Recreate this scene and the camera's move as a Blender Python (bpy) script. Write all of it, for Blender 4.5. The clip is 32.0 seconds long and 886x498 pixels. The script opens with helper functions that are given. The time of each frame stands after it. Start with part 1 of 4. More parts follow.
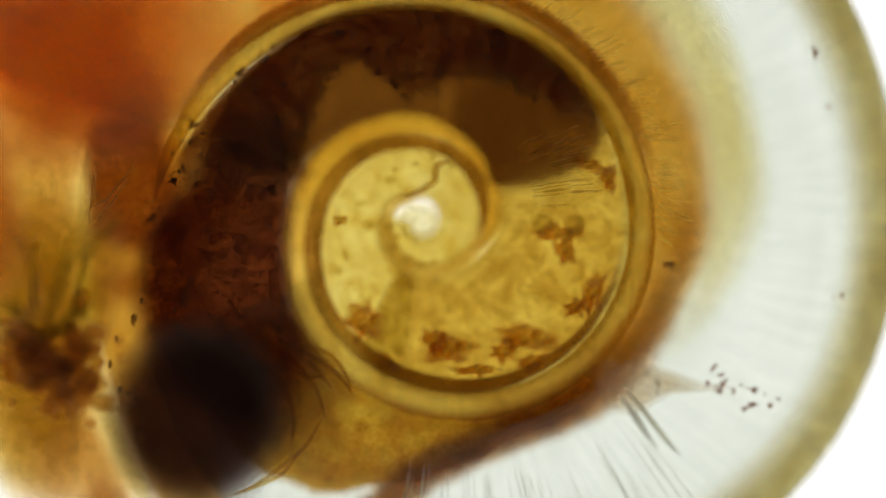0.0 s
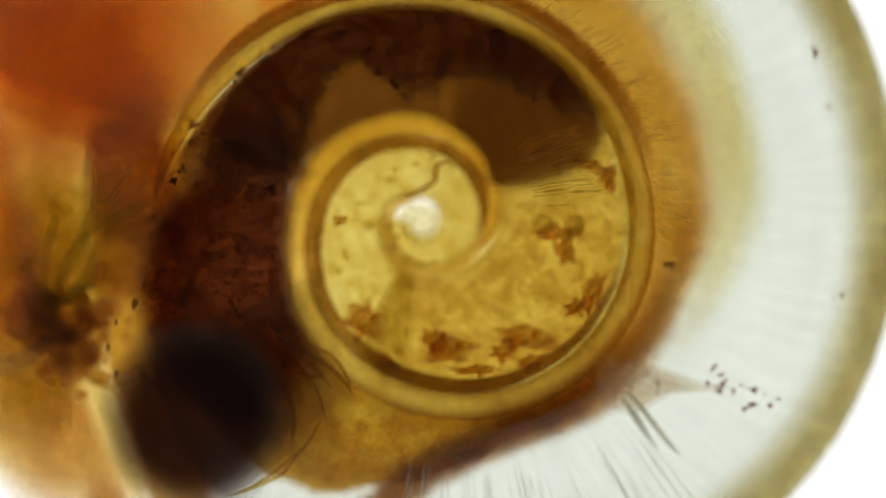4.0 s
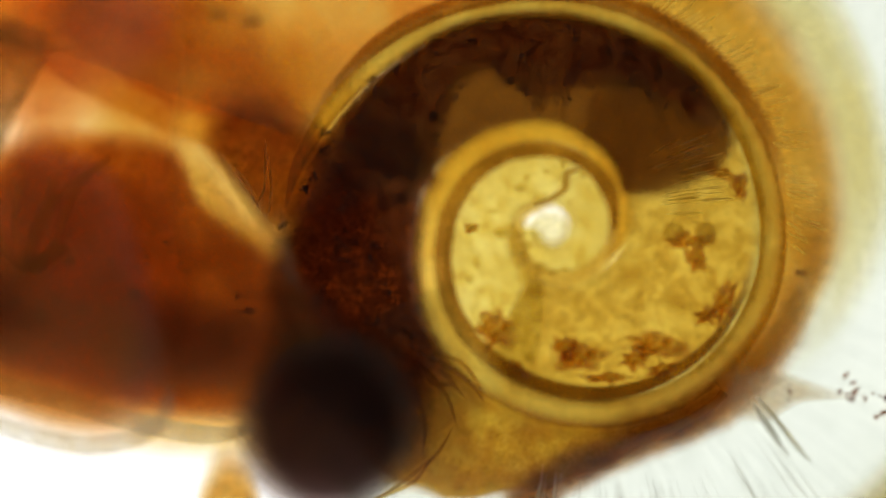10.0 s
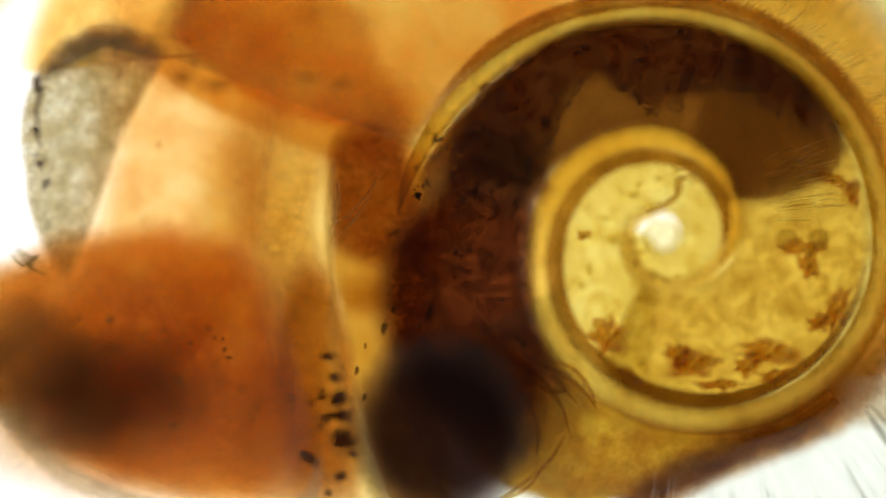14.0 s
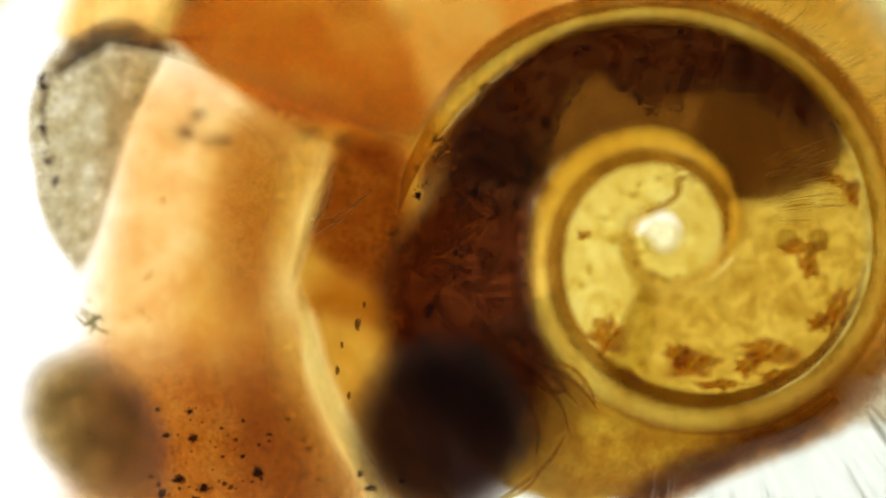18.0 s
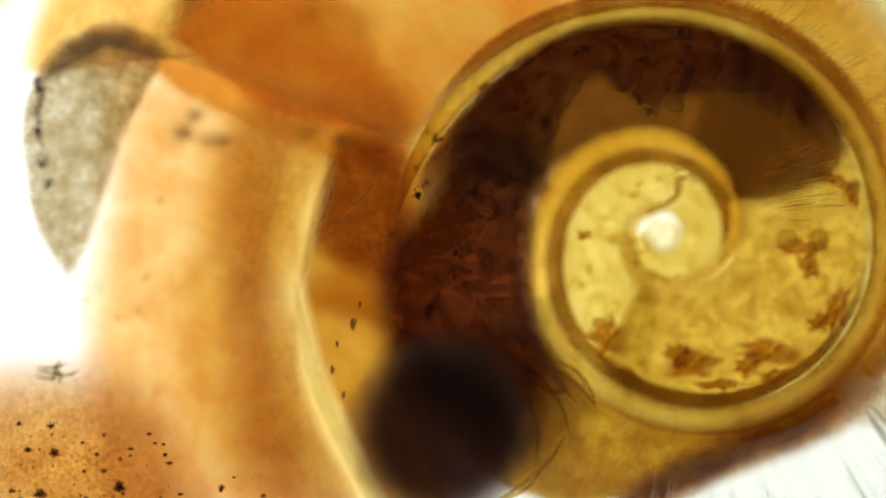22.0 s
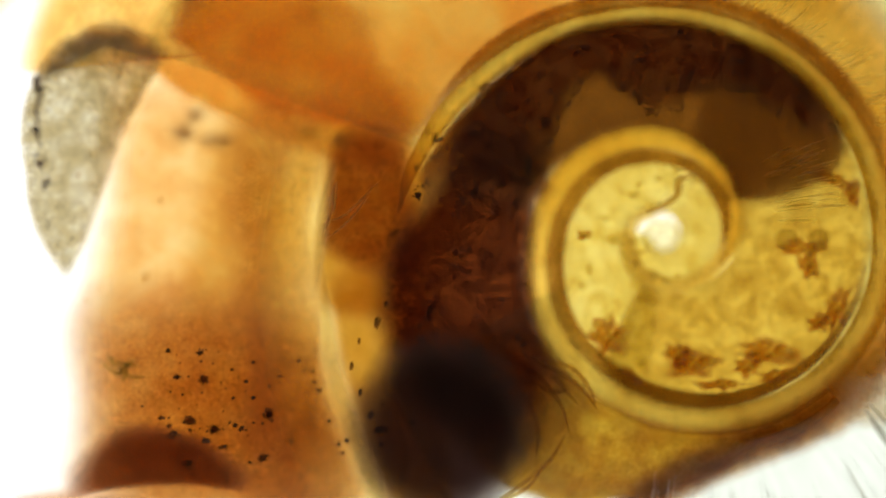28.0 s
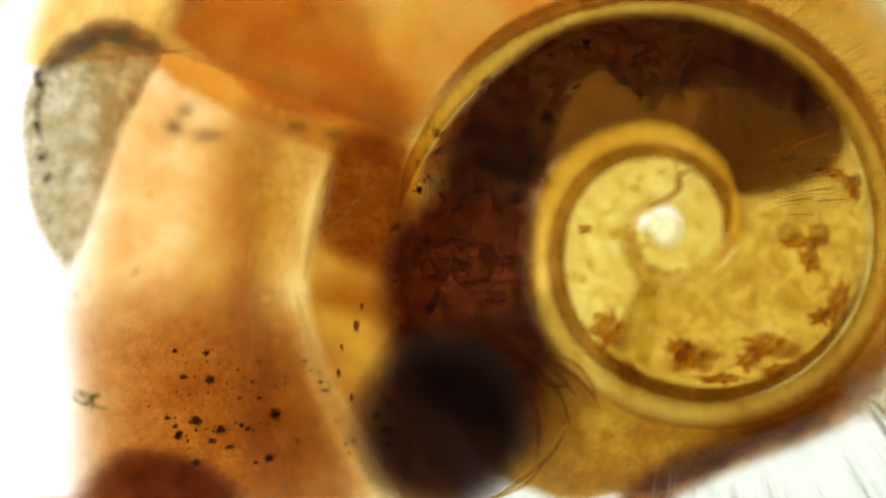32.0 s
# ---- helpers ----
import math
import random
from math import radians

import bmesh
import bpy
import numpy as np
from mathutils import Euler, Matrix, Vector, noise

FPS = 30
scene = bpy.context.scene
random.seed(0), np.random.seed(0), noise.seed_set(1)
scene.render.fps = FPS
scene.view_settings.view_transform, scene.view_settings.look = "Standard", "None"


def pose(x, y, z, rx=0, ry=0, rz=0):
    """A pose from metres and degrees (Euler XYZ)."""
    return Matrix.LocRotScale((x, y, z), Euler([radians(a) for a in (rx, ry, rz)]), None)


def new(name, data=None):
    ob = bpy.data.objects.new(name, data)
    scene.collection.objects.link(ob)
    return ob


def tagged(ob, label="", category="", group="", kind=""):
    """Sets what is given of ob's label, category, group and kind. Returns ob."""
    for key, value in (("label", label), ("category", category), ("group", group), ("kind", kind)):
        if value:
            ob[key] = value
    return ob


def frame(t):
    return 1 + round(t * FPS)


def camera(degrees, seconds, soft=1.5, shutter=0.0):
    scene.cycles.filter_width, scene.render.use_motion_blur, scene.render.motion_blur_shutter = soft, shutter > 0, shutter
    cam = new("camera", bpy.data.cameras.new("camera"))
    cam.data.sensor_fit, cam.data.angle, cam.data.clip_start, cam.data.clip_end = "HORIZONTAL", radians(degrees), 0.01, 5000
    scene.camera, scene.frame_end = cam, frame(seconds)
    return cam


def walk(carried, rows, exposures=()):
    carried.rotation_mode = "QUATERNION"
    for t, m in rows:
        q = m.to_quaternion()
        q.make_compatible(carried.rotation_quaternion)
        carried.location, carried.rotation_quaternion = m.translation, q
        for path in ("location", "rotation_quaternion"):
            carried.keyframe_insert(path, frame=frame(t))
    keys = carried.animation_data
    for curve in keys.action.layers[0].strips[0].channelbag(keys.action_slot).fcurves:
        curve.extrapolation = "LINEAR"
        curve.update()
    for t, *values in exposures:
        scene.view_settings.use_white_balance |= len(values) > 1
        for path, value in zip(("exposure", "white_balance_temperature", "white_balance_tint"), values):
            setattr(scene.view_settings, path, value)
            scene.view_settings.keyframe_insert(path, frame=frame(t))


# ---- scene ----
# A small ramshorn snail on a lit glass plate under a microscope; lengths are given in millimetres and in
# drawing units of 3 micrometres (u to the right, v downwards), read at the focal plane.
U = 3.0e-6
FOCUS = 0.020
TOP = 0.001
EYE = FOCUS + TOP

cam = camera(13.41, 32.0, soft=2.0)
cam.data.dof.use_dof = True
cam.data.dof.focus_distance = FOCUS + 0.00014
cam.data.dof.aperture_fstop = 24.0

SLIDE = [(0, 0, 0), (6.5, 0, 0), (7, 5, 0), (7.5, 37, 1), (8, 84, 4), (8.5, 133, 8), (9, 175, 11), (9.5, 203, 12),
         (10, 234, 14), (10.5, 260, 15), (11, 284, 17), (11.5, 313, 18), (12, 352, 21), (12.5, 392, 24), (13, 417, 26),
         (13.5, 434, 26), (14, 435, 26), (20, 435, 26), (30.5, 435, 26), (31, 436, 25), (31.5, 437, 23), (32, 437, 16)]
walk(cam, [(t, pose(-du * U, dv * U, EYE)) for t, du, dv in SLIDE],
     exposures=[(0, -0.1), (2, -0.15), (3, -0.14), (7, -0.17), (8, -0.15), (9, 0.0), (11, 0.15), (13, 0.26), (32, 0.26)])

# ---- light ----
world = bpy.data.worlds.new("room")
scene.world = world
world.use_nodes = True
world.node_tree.nodes["Background"].inputs[0].default_value = (1.0, 0.95, 0.93, 1)
world.node_tree.nodes["Background"].inputs[1].default_value = 0.2
LAMP = 1.3
scene.cycles.transparent_max_bounces = 64


# ---- materials ----
def lin(c):
    c = c / 255.0
    return c / 12.92 if c <= 0.04045 else ((c + 0.055) / 1.055) ** 2.4


def nodes_of(name):
    m = bpy.data.materials.new(name)
    m.use_nodes = True
    t = m.node_tree
    t.nodes.clear()
    return m, t, t.nodes.new("ShaderNodeOutputMaterial")


def tissue(name, stops, grain=0.15, fine=0.02, soft=0.4, skin=0.03, rough=0.3, bump=0.3, stretch=(1, 1, 1), fine_amount=0.18,
           edge=0.5, rough_noise=0.6, fine_stretch=None, cells=None):
    """Thin wet tissue: tinted clear and scattering transmission with a glossy skin. stops: (position, colour of the light that
    comes through the full thickness); grain and fine: sizes of the two scales of variation in millimetres; edge: the share of the
    thickness at which the pigment is full; cells: (size in millimetres, share by which the gland cells differ). The grain runs along
    the piece's own coordinates."""
    m, t, out = nodes_of(name)
    n, l = t.nodes, t.links

    def attribute(which):
        a = n.new("ShaderNodeAttribute")
        a.attribute_name = which
        return a

    def mapped(scale):
        mp = n.new("ShaderNodeMapping")
        mp.inputs["Scale"].default_value = scale
        l.new(own.outputs["Vector"], mp.inputs["Vector"])
        return mp

    own = attribute("lay")
    mp = mapped(stretch)
    mp2 = mapped(fine_stretch or stretch)
    big = n.new("ShaderNodeTexNoise")
    big.inputs["Scale"].default_value = 1.0 / grain
    big.inputs["Detail"].default_value = 6
    big.inputs["Roughness"].default_value = rough_noise
    big.inputs["Distortion"].default_value = 0.0 if cells else 0.5
    l.new(mp.outputs[0], big.inputs["Vector"])
    small = n.new("ShaderNodeTexNoise")
    small.inputs["Scale"].default_value = 1.0 / fine
    small.inputs["Detail"].default_value = 3
    l.new(mp2.outputs[0], small.inputs["Vector"])
    ramp = n.new("ShaderNodeValToRGB")
    e = ramp.color_ramp.elements
    while len(e) < len(stops):
        e.new(0.5)
    for k, (p, c) in enumerate(stops):
        e[k].position = 0.5 + (p - 0.5) * 0.6
        e[k].color = tuple(math.sqrt(lin(a)) for a in c) + (1,)
    l.new(big.outputs["Fac"], ramp.inputs[0])
    rng = n.new("ShaderNodeMapRange")
    rng.inputs["From Min"].default_value, rng.inputs["From Max"].default_value = 0.3, 0.7
    rng.inputs["To Min"].default_value, rng.inputs["To Max"].default_value = 1 - fine_amount, 1.0
    l.new(small.outputs["Fac"], rng.inputs["Value"])
    mul = n.new("ShaderNodeVectorMath")
    mul.operation = "SCALE"
    l.new(ramp.outputs[0], mul.inputs[0])
    l.new(rng.outputs[0], mul.inputs["Scale"])
    tone = mul.outputs[0]
    if cells:
        vo = n.new("ShaderNodeTexVoronoi")
        vo.feature = "SMOOTH_F1"
        vo.inputs["Scale"].default_value = 1.0 / cells[0]
        vo.inputs["Smoothness"].default_value = 0.6
        warp = n.new("ShaderNodeVectorMath")
        warp.operation = "MULTIPLY_ADD"
        warp.inputs[1].default_value = (cells[0] * 0.4,) * 3
        l.new(small.outputs["Color"], warp.inputs[0])
        l.new(own.outputs["Vector"], warp.inputs[2])
        l.new(warp.outputs[0], vo.inputs["Vector"])
        cell = n.new("ShaderNodeMapRange")
        cell.inputs["From Min"].default_value, cell.inputs["From Max"].default_value = 0.1, 0.6
        cell.inputs["To Min"].default_value, cell.inputs["To Max"].default_value = 1 - cells[1], 1.0
        l.new(vo.outputs["Distance"], cell.inputs["Value"])
        mul2 = n.new("ShaderNodeVectorMath")
        mul2.operation = "SCALE"
        l.new(tone, mul2.inputs[0])
        l.new(cell.outputs[0], mul2.inputs["Scale"])
        tone = mul2.outputs[0]
    deep = n.new("ShaderNodeMapRange")
    deep.interpolation_type = "SMOOTHSTEP"
    deep.inputs["From Max"].default_value = max(edge, 1e-3)
    l.new(attribute("thickness").outputs["Fac"], deep.inputs["Value"])
    tint = n.new("ShaderNodeMix")
    tint.data_type = "RGBA"
    tint.inputs["A"].default_value = (1, 1, 1, 1)
    l.new(deep.outputs[0], tint.inputs["Factor"])
    l.new(tone, tint.inputs["B"])
    bp = n.new("ShaderNodeBump")
    bp.inputs["Strength"].default_value = bump
    bp.inputs["Distance"].default_value = 0.00002
    l.new(small.outputs["Fac"], bp.inputs["Height"])
    clear = n.new("ShaderNodeBsdfTransparent")
    haze = n.new("ShaderNodeBsdfTranslucent")
    gloss = n.new("ShaderNodeBsdfPrincipled")
    gloss.inputs["Roughness"].default_value = rough
    for sh, socket in ((clear, "Color"), (haze, "Color"), (gloss, "Base Color")):
        l.new(tint.outputs["Result"], sh.inputs[socket])
    l.new(bp.outputs[0], gloss.inputs["Normal"])
    a, b = n.new("ShaderNodeMixShader"), n.new("ShaderNodeMixShader")
    for mixer, share in ((a, soft), (b, skin)):
        k = n.new("ShaderNodeMath")
        k.operation = "MULTIPLY"
        k.inputs[1].default_value = share
        l.new(deep.outputs[0], k.inputs[0])
        l.new(k.outputs[0], mixer.inputs[0])
    l.new(clear.outputs[0], a.inputs[1])
    l.new(haze.outputs[0], a.inputs[2])
    l.new(a.outputs[0], b.inputs[1])
    l.new(gloss.outputs[0], b.inputs[2])
    l.new(b.outputs[0], out.inputs[0])
    return m


def lamp_glass():
    m, t, out = nodes_of("lit_opal_glass")
    n, l = t.nodes, t.links
    co = n.new("ShaderNodeTexCoord")
    no = n.new("ShaderNodeTexNoise")
    no.inputs["Scale"].default_value = 700.0
    l.new(co.outputs["Object"], no.inputs["Vector"])
    ramp = n.new("ShaderNodeValToRGB")
    ramp.color_ramp.elements[0].color = (0.955, 0.965, 1.0, 1)
    ramp.color_ramp.elements[1].color = (1.0, 1.0, 1.0, 1)
    l.new(no.outputs["Fac"], ramp.inputs[0])
    em = n.new("ShaderNodeEmission")
    em.inputs["Strength"].default_value = LAMP
    l.new(ramp.outputs[0], em.inputs["Color"])
    l.new(em.outputs[0], out.inputs[0])
    return m


STREAK = (1, 0.2, 0.2)
M_SHELL = tissue("thin_shell", [(0.3, (212, 217, 202)), (0.7, (223, 228, 215))], grain=0.5, fine=0.02, soft=0.05, skin=0.015, rough=0.2,
                 bump=0.15, fine_amount=0.06, edge=0, fine_stretch=(1, 0.06, 0.06))
M_INNER = tissue("amber_shell", [(0.3, (234, 216, 138)), (0.7, (242, 228, 160))], grain=0.5, fine=0.02, soft=0.05, skin=0.015, rough=0.2,
                 bump=0.15, fine_amount=0.06, edge=1, fine_stretch=(1, 0.06, 0.06))
M_RIM = tissue("olive_shell_edge_shade", [(0.35, (184, 158, 82)), (0.65, (212, 194, 126))], grain=0.25, fine=0.03, edge=1, fine_stretch=STREAK, fine_amount=0.25, soft=0.15)
M_RIDGE = tissue("pale_suture", [(0.35, (216, 170, 62)), (0.65, (232, 194, 86))], grain=0.3, fine=0.02, fine_amount=0.14, edge=0.25, fine_stretch=STREAK, soft=0.15)
M_FURROW_SHADOW = tissue("olive_suture_shadow", [(0.35, (140, 96, 26)), (0.65, (172, 128, 44))], grain=0.3, fine=0.03, fine_amount=0.08, edge=0.5, soft=0.15)
M_SEAM = tissue("soft_inner_seam", [(0.35, (222, 190, 96)), (0.65, (234, 208, 122))], grain=0.3, edge=1, soft=0.1)
M_OUTER_SHADE = tissue("amber_outer_shade", [(0.35, (178, 130, 46)), (0.65, (206, 160, 70))], grain=0.3, edge=0.9, soft=0.15, fine_stretch=STREAK)
M_TIP = tissue("pale_yellow_gland", [(0.32, (200, 172, 74)), (0.44, (226, 210, 134)), (0.64, (244, 238, 190))], grain=0.1, fine=0.03, fine_amount=0.08, edge=0.1, soft=0.2, rough_noise=0.55)
M_APEX = tissue("cream_apex", [(0.3, (240, 226, 160)), (0.7, (250, 242, 196))], grain=0.1, edge=0.5, soft=0.05)
M_GLAND = tissue("yellow_gland", [(0.28, (172, 134, 48)), (0.46, (200, 170, 80)), (0.64, (228, 207, 126))], grain=0.14, fine=0.012, fine_amount=0.12, edge=0.12, soft=0.2, rough_noise=0.6)
M_OLIVE = tissue("olive_brown_gland", [(0.3, (98, 58, 18)), (0.5, (114, 72, 24)), (0.8, (136, 91, 34))], grain=0.3, edge=0.12, fine=0.012, fine_amount=0.16, fine_stretch=(1, 0.12, 0.12), soft=0.15)
M_BROWN = tissue("dark_brown_gland", [(0.3, (54, 19, 7)), (0.5, (84, 33, 10)), (0.7, (126, 59, 20))], grain=0.1, fine=0.014, fine_amount=0.35, edge=0.8,
                 rough_noise=0.7, soft=0.08, cells=(0.03, 0.4))
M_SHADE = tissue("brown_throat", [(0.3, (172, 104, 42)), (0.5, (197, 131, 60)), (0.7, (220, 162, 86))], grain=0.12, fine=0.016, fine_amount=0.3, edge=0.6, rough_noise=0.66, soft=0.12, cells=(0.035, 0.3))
M_MUSCLE = tissue("red_brown_muscle", [(0.3, (216, 118, 34)), (0.5, (234, 148, 54)), (0.75, (248, 178, 84))], grain=0.35, edge=1, soft=0.15)
M_PATCH = tissue("mottled_brown_gland", [(0.32, (124, 66, 33)), (0.48, (174, 110, 64)), (0.62, (228, 186, 138))], grain=0.09, fine=0.014,
                 fine_amount=0.35, edge=0.35, rough_noise=0.7, cells=(0.03, 0.4), soft=0.1)
M_STOMACH = tissue("black_brown_stomach", [(0.3, (38, 21, 20)), (0.7, (54, 33, 29))], grain=0.2, edge=0.72, soft=0.1)
M_AMBER = tissue("amber_mantle", [(0.3, (178, 108, 14)), (0.5, (206, 143, 26)), (0.7, (230, 178, 46))], grain=0.16, edge=0.4, fine=0.02, rough_noise=0.6, cells=(0.09, 0.2), soft=0.25)
M_RUST = tissue("rust_mantle_edge", [(0.3, (140, 76, 14)), (0.5, (186, 116, 28)), (0.75, (222, 166, 62))], grain=0.16, edge=1, soft=0.08, cells=(0.05, 0.18))
M_HONEY = tissue("honey_mantle", [(0.3, (204, 134, 24)), (0.5, (224, 160, 44)), (0.75, (242, 192, 84))], grain=0.3, edge=1, fine_stretch=STREAK, soft=0.15)
M_STRAW = tissue("straw_mantle", [(0.3, (240, 220, 140)), (0.7, (250, 240, 188))], grain=0.4, edge=1, soft=0.15)
M_ORANGE = tissue("orange_mantle", [(0.3, (234, 140, 42)), (0.5, (246, 168, 62)), (0.75, (252, 198, 100))], grain=0.4, edge=0.25, soft=0.2)
M_FLAP = tissue("amber_flap", [(0.3, (244, 178, 78)), (0.5, (250, 198, 98)), (0.75, (254, 220, 130))], grain=0.3, edge=0.32, soft=0.2)
M_PEACH = tissue("peach_neck", [(0.3, (230, 162, 78)), (0.5, (245, 192, 108)), (0.72, (252, 222, 148))], grain=0.22, edge=0.65, soft=0.25, fine=0.02, fine_amount=0.2, rough_noise=0.66)
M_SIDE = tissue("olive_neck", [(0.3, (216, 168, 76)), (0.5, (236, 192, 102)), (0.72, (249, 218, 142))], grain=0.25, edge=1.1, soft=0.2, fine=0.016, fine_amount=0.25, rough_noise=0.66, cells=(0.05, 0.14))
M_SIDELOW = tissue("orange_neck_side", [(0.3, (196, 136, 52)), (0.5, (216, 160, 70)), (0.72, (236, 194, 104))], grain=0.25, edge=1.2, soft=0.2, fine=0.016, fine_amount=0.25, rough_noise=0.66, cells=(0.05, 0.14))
M_THROAT = tissue("amber_throat", [(0.3, (222, 166, 70)), (0.5, (236, 190, 94)), (0.75, (248, 214, 126))], grain=0.2, edge=0.25, soft=0.3, fine=0.02, cells=(0.06, 0.1))
M_TAN = tissue("tan_film", [(0.3, (230, 206, 170)), (0.7, (246, 234, 214))], grain=0.2, edge=0.9, soft=0.2)
M_HEAD = tissue("red_brown_head", [(0.3, (204, 124, 38)), (0.5, (226, 154, 60)), (0.75, (242, 186, 92))], grain=0.3, edge=0.42, soft=0.15, fine=0.02, rough_noise=0.66)
M_FOOT_FOLD = tissue("folded_foot", [(0.3, (172, 98, 32)), (0.5, (204, 128, 50)), (0.75, (230, 160, 78))], grain=0.35, edge=0.35, soft=0.12, fine=0.016, rough_noise=0.66)
M_BUCCAL = tissue("dark_mouth_mass", [(0.3, (84, 44, 18)), (0.5, (122, 68, 27)), (0.75, (166, 104, 48))], grain=0.2, edge=1.2, soft=0.15, cells=(0.06, 0.2))
M_COLLAR = tissue("cream_collar", [(0.3, (254, 246, 204)), (0.7, (255, 252, 228))], grain=0.2, edge=1, soft=0.05)
M_LOBE = tissue("grey_foot", [(0.3, (184, 164, 110)), (0.5, (214, 198, 148)), (0.68, (248, 240, 208))], grain=0.12, fine=0.01, fine_amount=0.3, edge=0.35, soft=0.15, cells=(0.018, 0.25))
M_FRINGE = tissue("dark_fringe", [(0.3, (52, 34, 30)), (0.55, (104, 70, 40)), (0.75, (170, 124, 66))], grain=0.12, edge=0.7)
M_KNOB = tissue("grey_brown_tentacle", [(0.3, (108, 86, 40)), (0.5, (148, 122, 62)), (0.8, (196, 170, 104))], grain=0.18, edge=0.8, soft=0.2, cells=(0.05, 0.2))
M_CHEEK = tissue("spotted_cheek", [(0.3, (184, 116, 38)), (0.5, (210, 144, 58)), (0.7, (230, 174, 86))], grain=0.2, edge=0.95, soft=0.2, fine_amount=0.3, rough_noise=0.72, cells=(0.05, 0.15))
M_FOLD = tissue("amber_fold", [(0.3, (206, 146, 54)), (0.7, (230, 180, 86))], grain=0.2, edge=0.6, soft=0.2, fine=0.016, cells=(0.06, 0.15))
M_BLOTCH = tissue("rust_granules", [(0.32, (188, 108, 24)), (0.44, (214, 148, 50)), (0.54, (240, 204, 116)), (0.66, (255, 246, 214))], grain=0.055, fine=0.012, edge=0.8, rough_noise=0.6, soft=0.05, cells=(0.03, 0.2))
M_LINE = tissue("grey_growth_line", [(0.3, (222, 222, 210)), (0.7, (240, 240, 232))], grain=0.1, edge=0.3)
M_HAIR = tissue("fine_ridge_line", [(0.3, (246, 228, 170)), (0.7, (252, 240, 200))], grain=0.1, edge=0.6)
M_DARKLINE = tissue("brown_thread", [(0.3, (208, 168, 84)), (0.7, (232, 202, 122))], grain=0.1, edge=0.6)
M_PIGMENT = tissue("soft_black_pigment", [(0.3, (58, 40, 34)), (0.7, (110, 80, 58))], grain=0.02, edge=0.9, soft=0.1)
M_FIBRE = tissue("amber_fibre", [(0.3, (244, 212, 140)), (0.7, (250, 226, 164))], grain=0.1, edge=0.8, soft=0.05)
M_SPECK = tissue("dark_speck", [(0.3, (96, 72, 56)), (0.7, (134, 104, 80))], grain=0.02, edge=0.9, soft=0.05)
M_HEM = tissue("pale_foot_hem", [(0.3, (232, 222, 194)), (0.7, (248, 244, 230))], grain=0.1, edge=0.5, soft=0.15)
M_ALGA = tissue("green_alga", [(0.3, (84, 92, 16)), (0.7, (146, 146, 46))], grain=0.05, edge=0.2)
M_ALGAFILM = tissue("yellow_green_film", [(0.3, (186, 156, 38)), (0.5, (216, 190, 72)), (0.7, (244, 222, 124))], grain=0.1, edge=0.8, soft=0.2)
M_CRUMB = tissue("brown_crumb", [(0.3, (216, 158, 66)), (0.5, (236, 190, 96)), (0.75, (252, 232, 156))], grain=0.06, fine=0.012, edge=0.9)
M_DEBRIS = tissue("rust_debris", [(0.3, (140, 90, 62)), (0.7, (196, 142, 104))], grain=0.02, edge=0.3, soft=0.2)
M_BAND = tissue("rust_band", [(0.3, (106, 50, 6)), (0.5, (146, 80, 18)), (0.7, (196, 130, 50))], grain=0.14, edge=1.1, soft=0.05, cells=(0.06, 0.25))
M_ASPECK = tissue("amber_speck", [(0.3, (246, 226, 140)), (0.7, (252, 238, 170))], grain=0.04, edge=1.4, soft=0.05)
M_LIP = tissue("dark_lip", [(0.3, (112, 60, 28)), (0.7, (152, 90, 46))], grain=0.1, edge=0.7, soft=0.1, cells=(0.05, 0.2))
M_LINING = tissue("cream_lining", [(0.3, (240, 206, 112)), (0.7, (250, 226, 146))], grain=0.3, edge=0.35, soft=0.2)
M_LAMP = lamp_glass()


# ---- tools ----
def at(u, v, z=1.0, late=False):
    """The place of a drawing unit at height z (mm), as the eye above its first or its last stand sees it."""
    k = (EYE - z * 0.001) / FOCUS * U
    x, y = (u - 784) * k, (441 - v) * k
    return Vector((x - 435 * U, y + 26 * U, z * 0.001)) if late else Vector((x, y, z * 0.001))


def mesh_from(verts, faces, smooth=True, thick=None, lay=None):
    me = bpy.data.meshes.new("m")
    me.from_pydata([tuple(v) for v in verts], [], faces)
    if smooth:
        me.polygons.foreach_set("use_smooth", [True] * len(me.polygons))
    t = me.attributes.new("thickness", "FLOAT", "POINT")
    t.data.foreach_set("value", list(thick) if thick is not None else [1.0] * len(verts))
    g = me.attributes.new("lay", "FLOAT_VECTOR", "POINT")
    g.data.foreach_set("vector", [c for v in (lay if lay is not None else [Vector(v) * 1000 for v in verts]) for c in v])
    return me


def part(name, made, material, parent, label="", pivot=None, kind=""):
    """One mesh from world places (verts, faces, thickness, lay of the grain) as a part of parent, turning about pivot."""
    verts, faces, thick, lay = (*made, None, None)[:4]
    base = parent.location if not parent.parent else parent.parent.location + parent.location
    c = Vector(pivot) if pivot is not None else sum((Vector(v) for v in verts), Vector()) / len(verts)
    me = mesh_from([Vector(v) - c for v in verts], faces, True, thick, lay)
    me.materials.append(material)
    ob = new(name, me)
    ob.parent = parent
    ob.location = c - base
    if label or kind:
        tagged(ob, label=label, kind=kind)
    return ob


def empty(name, place):
    ob = new(name)
    ob.empty_display_size = 0.0002
    ob.location = place
    bpy.context.view_layer.update()
    return ob


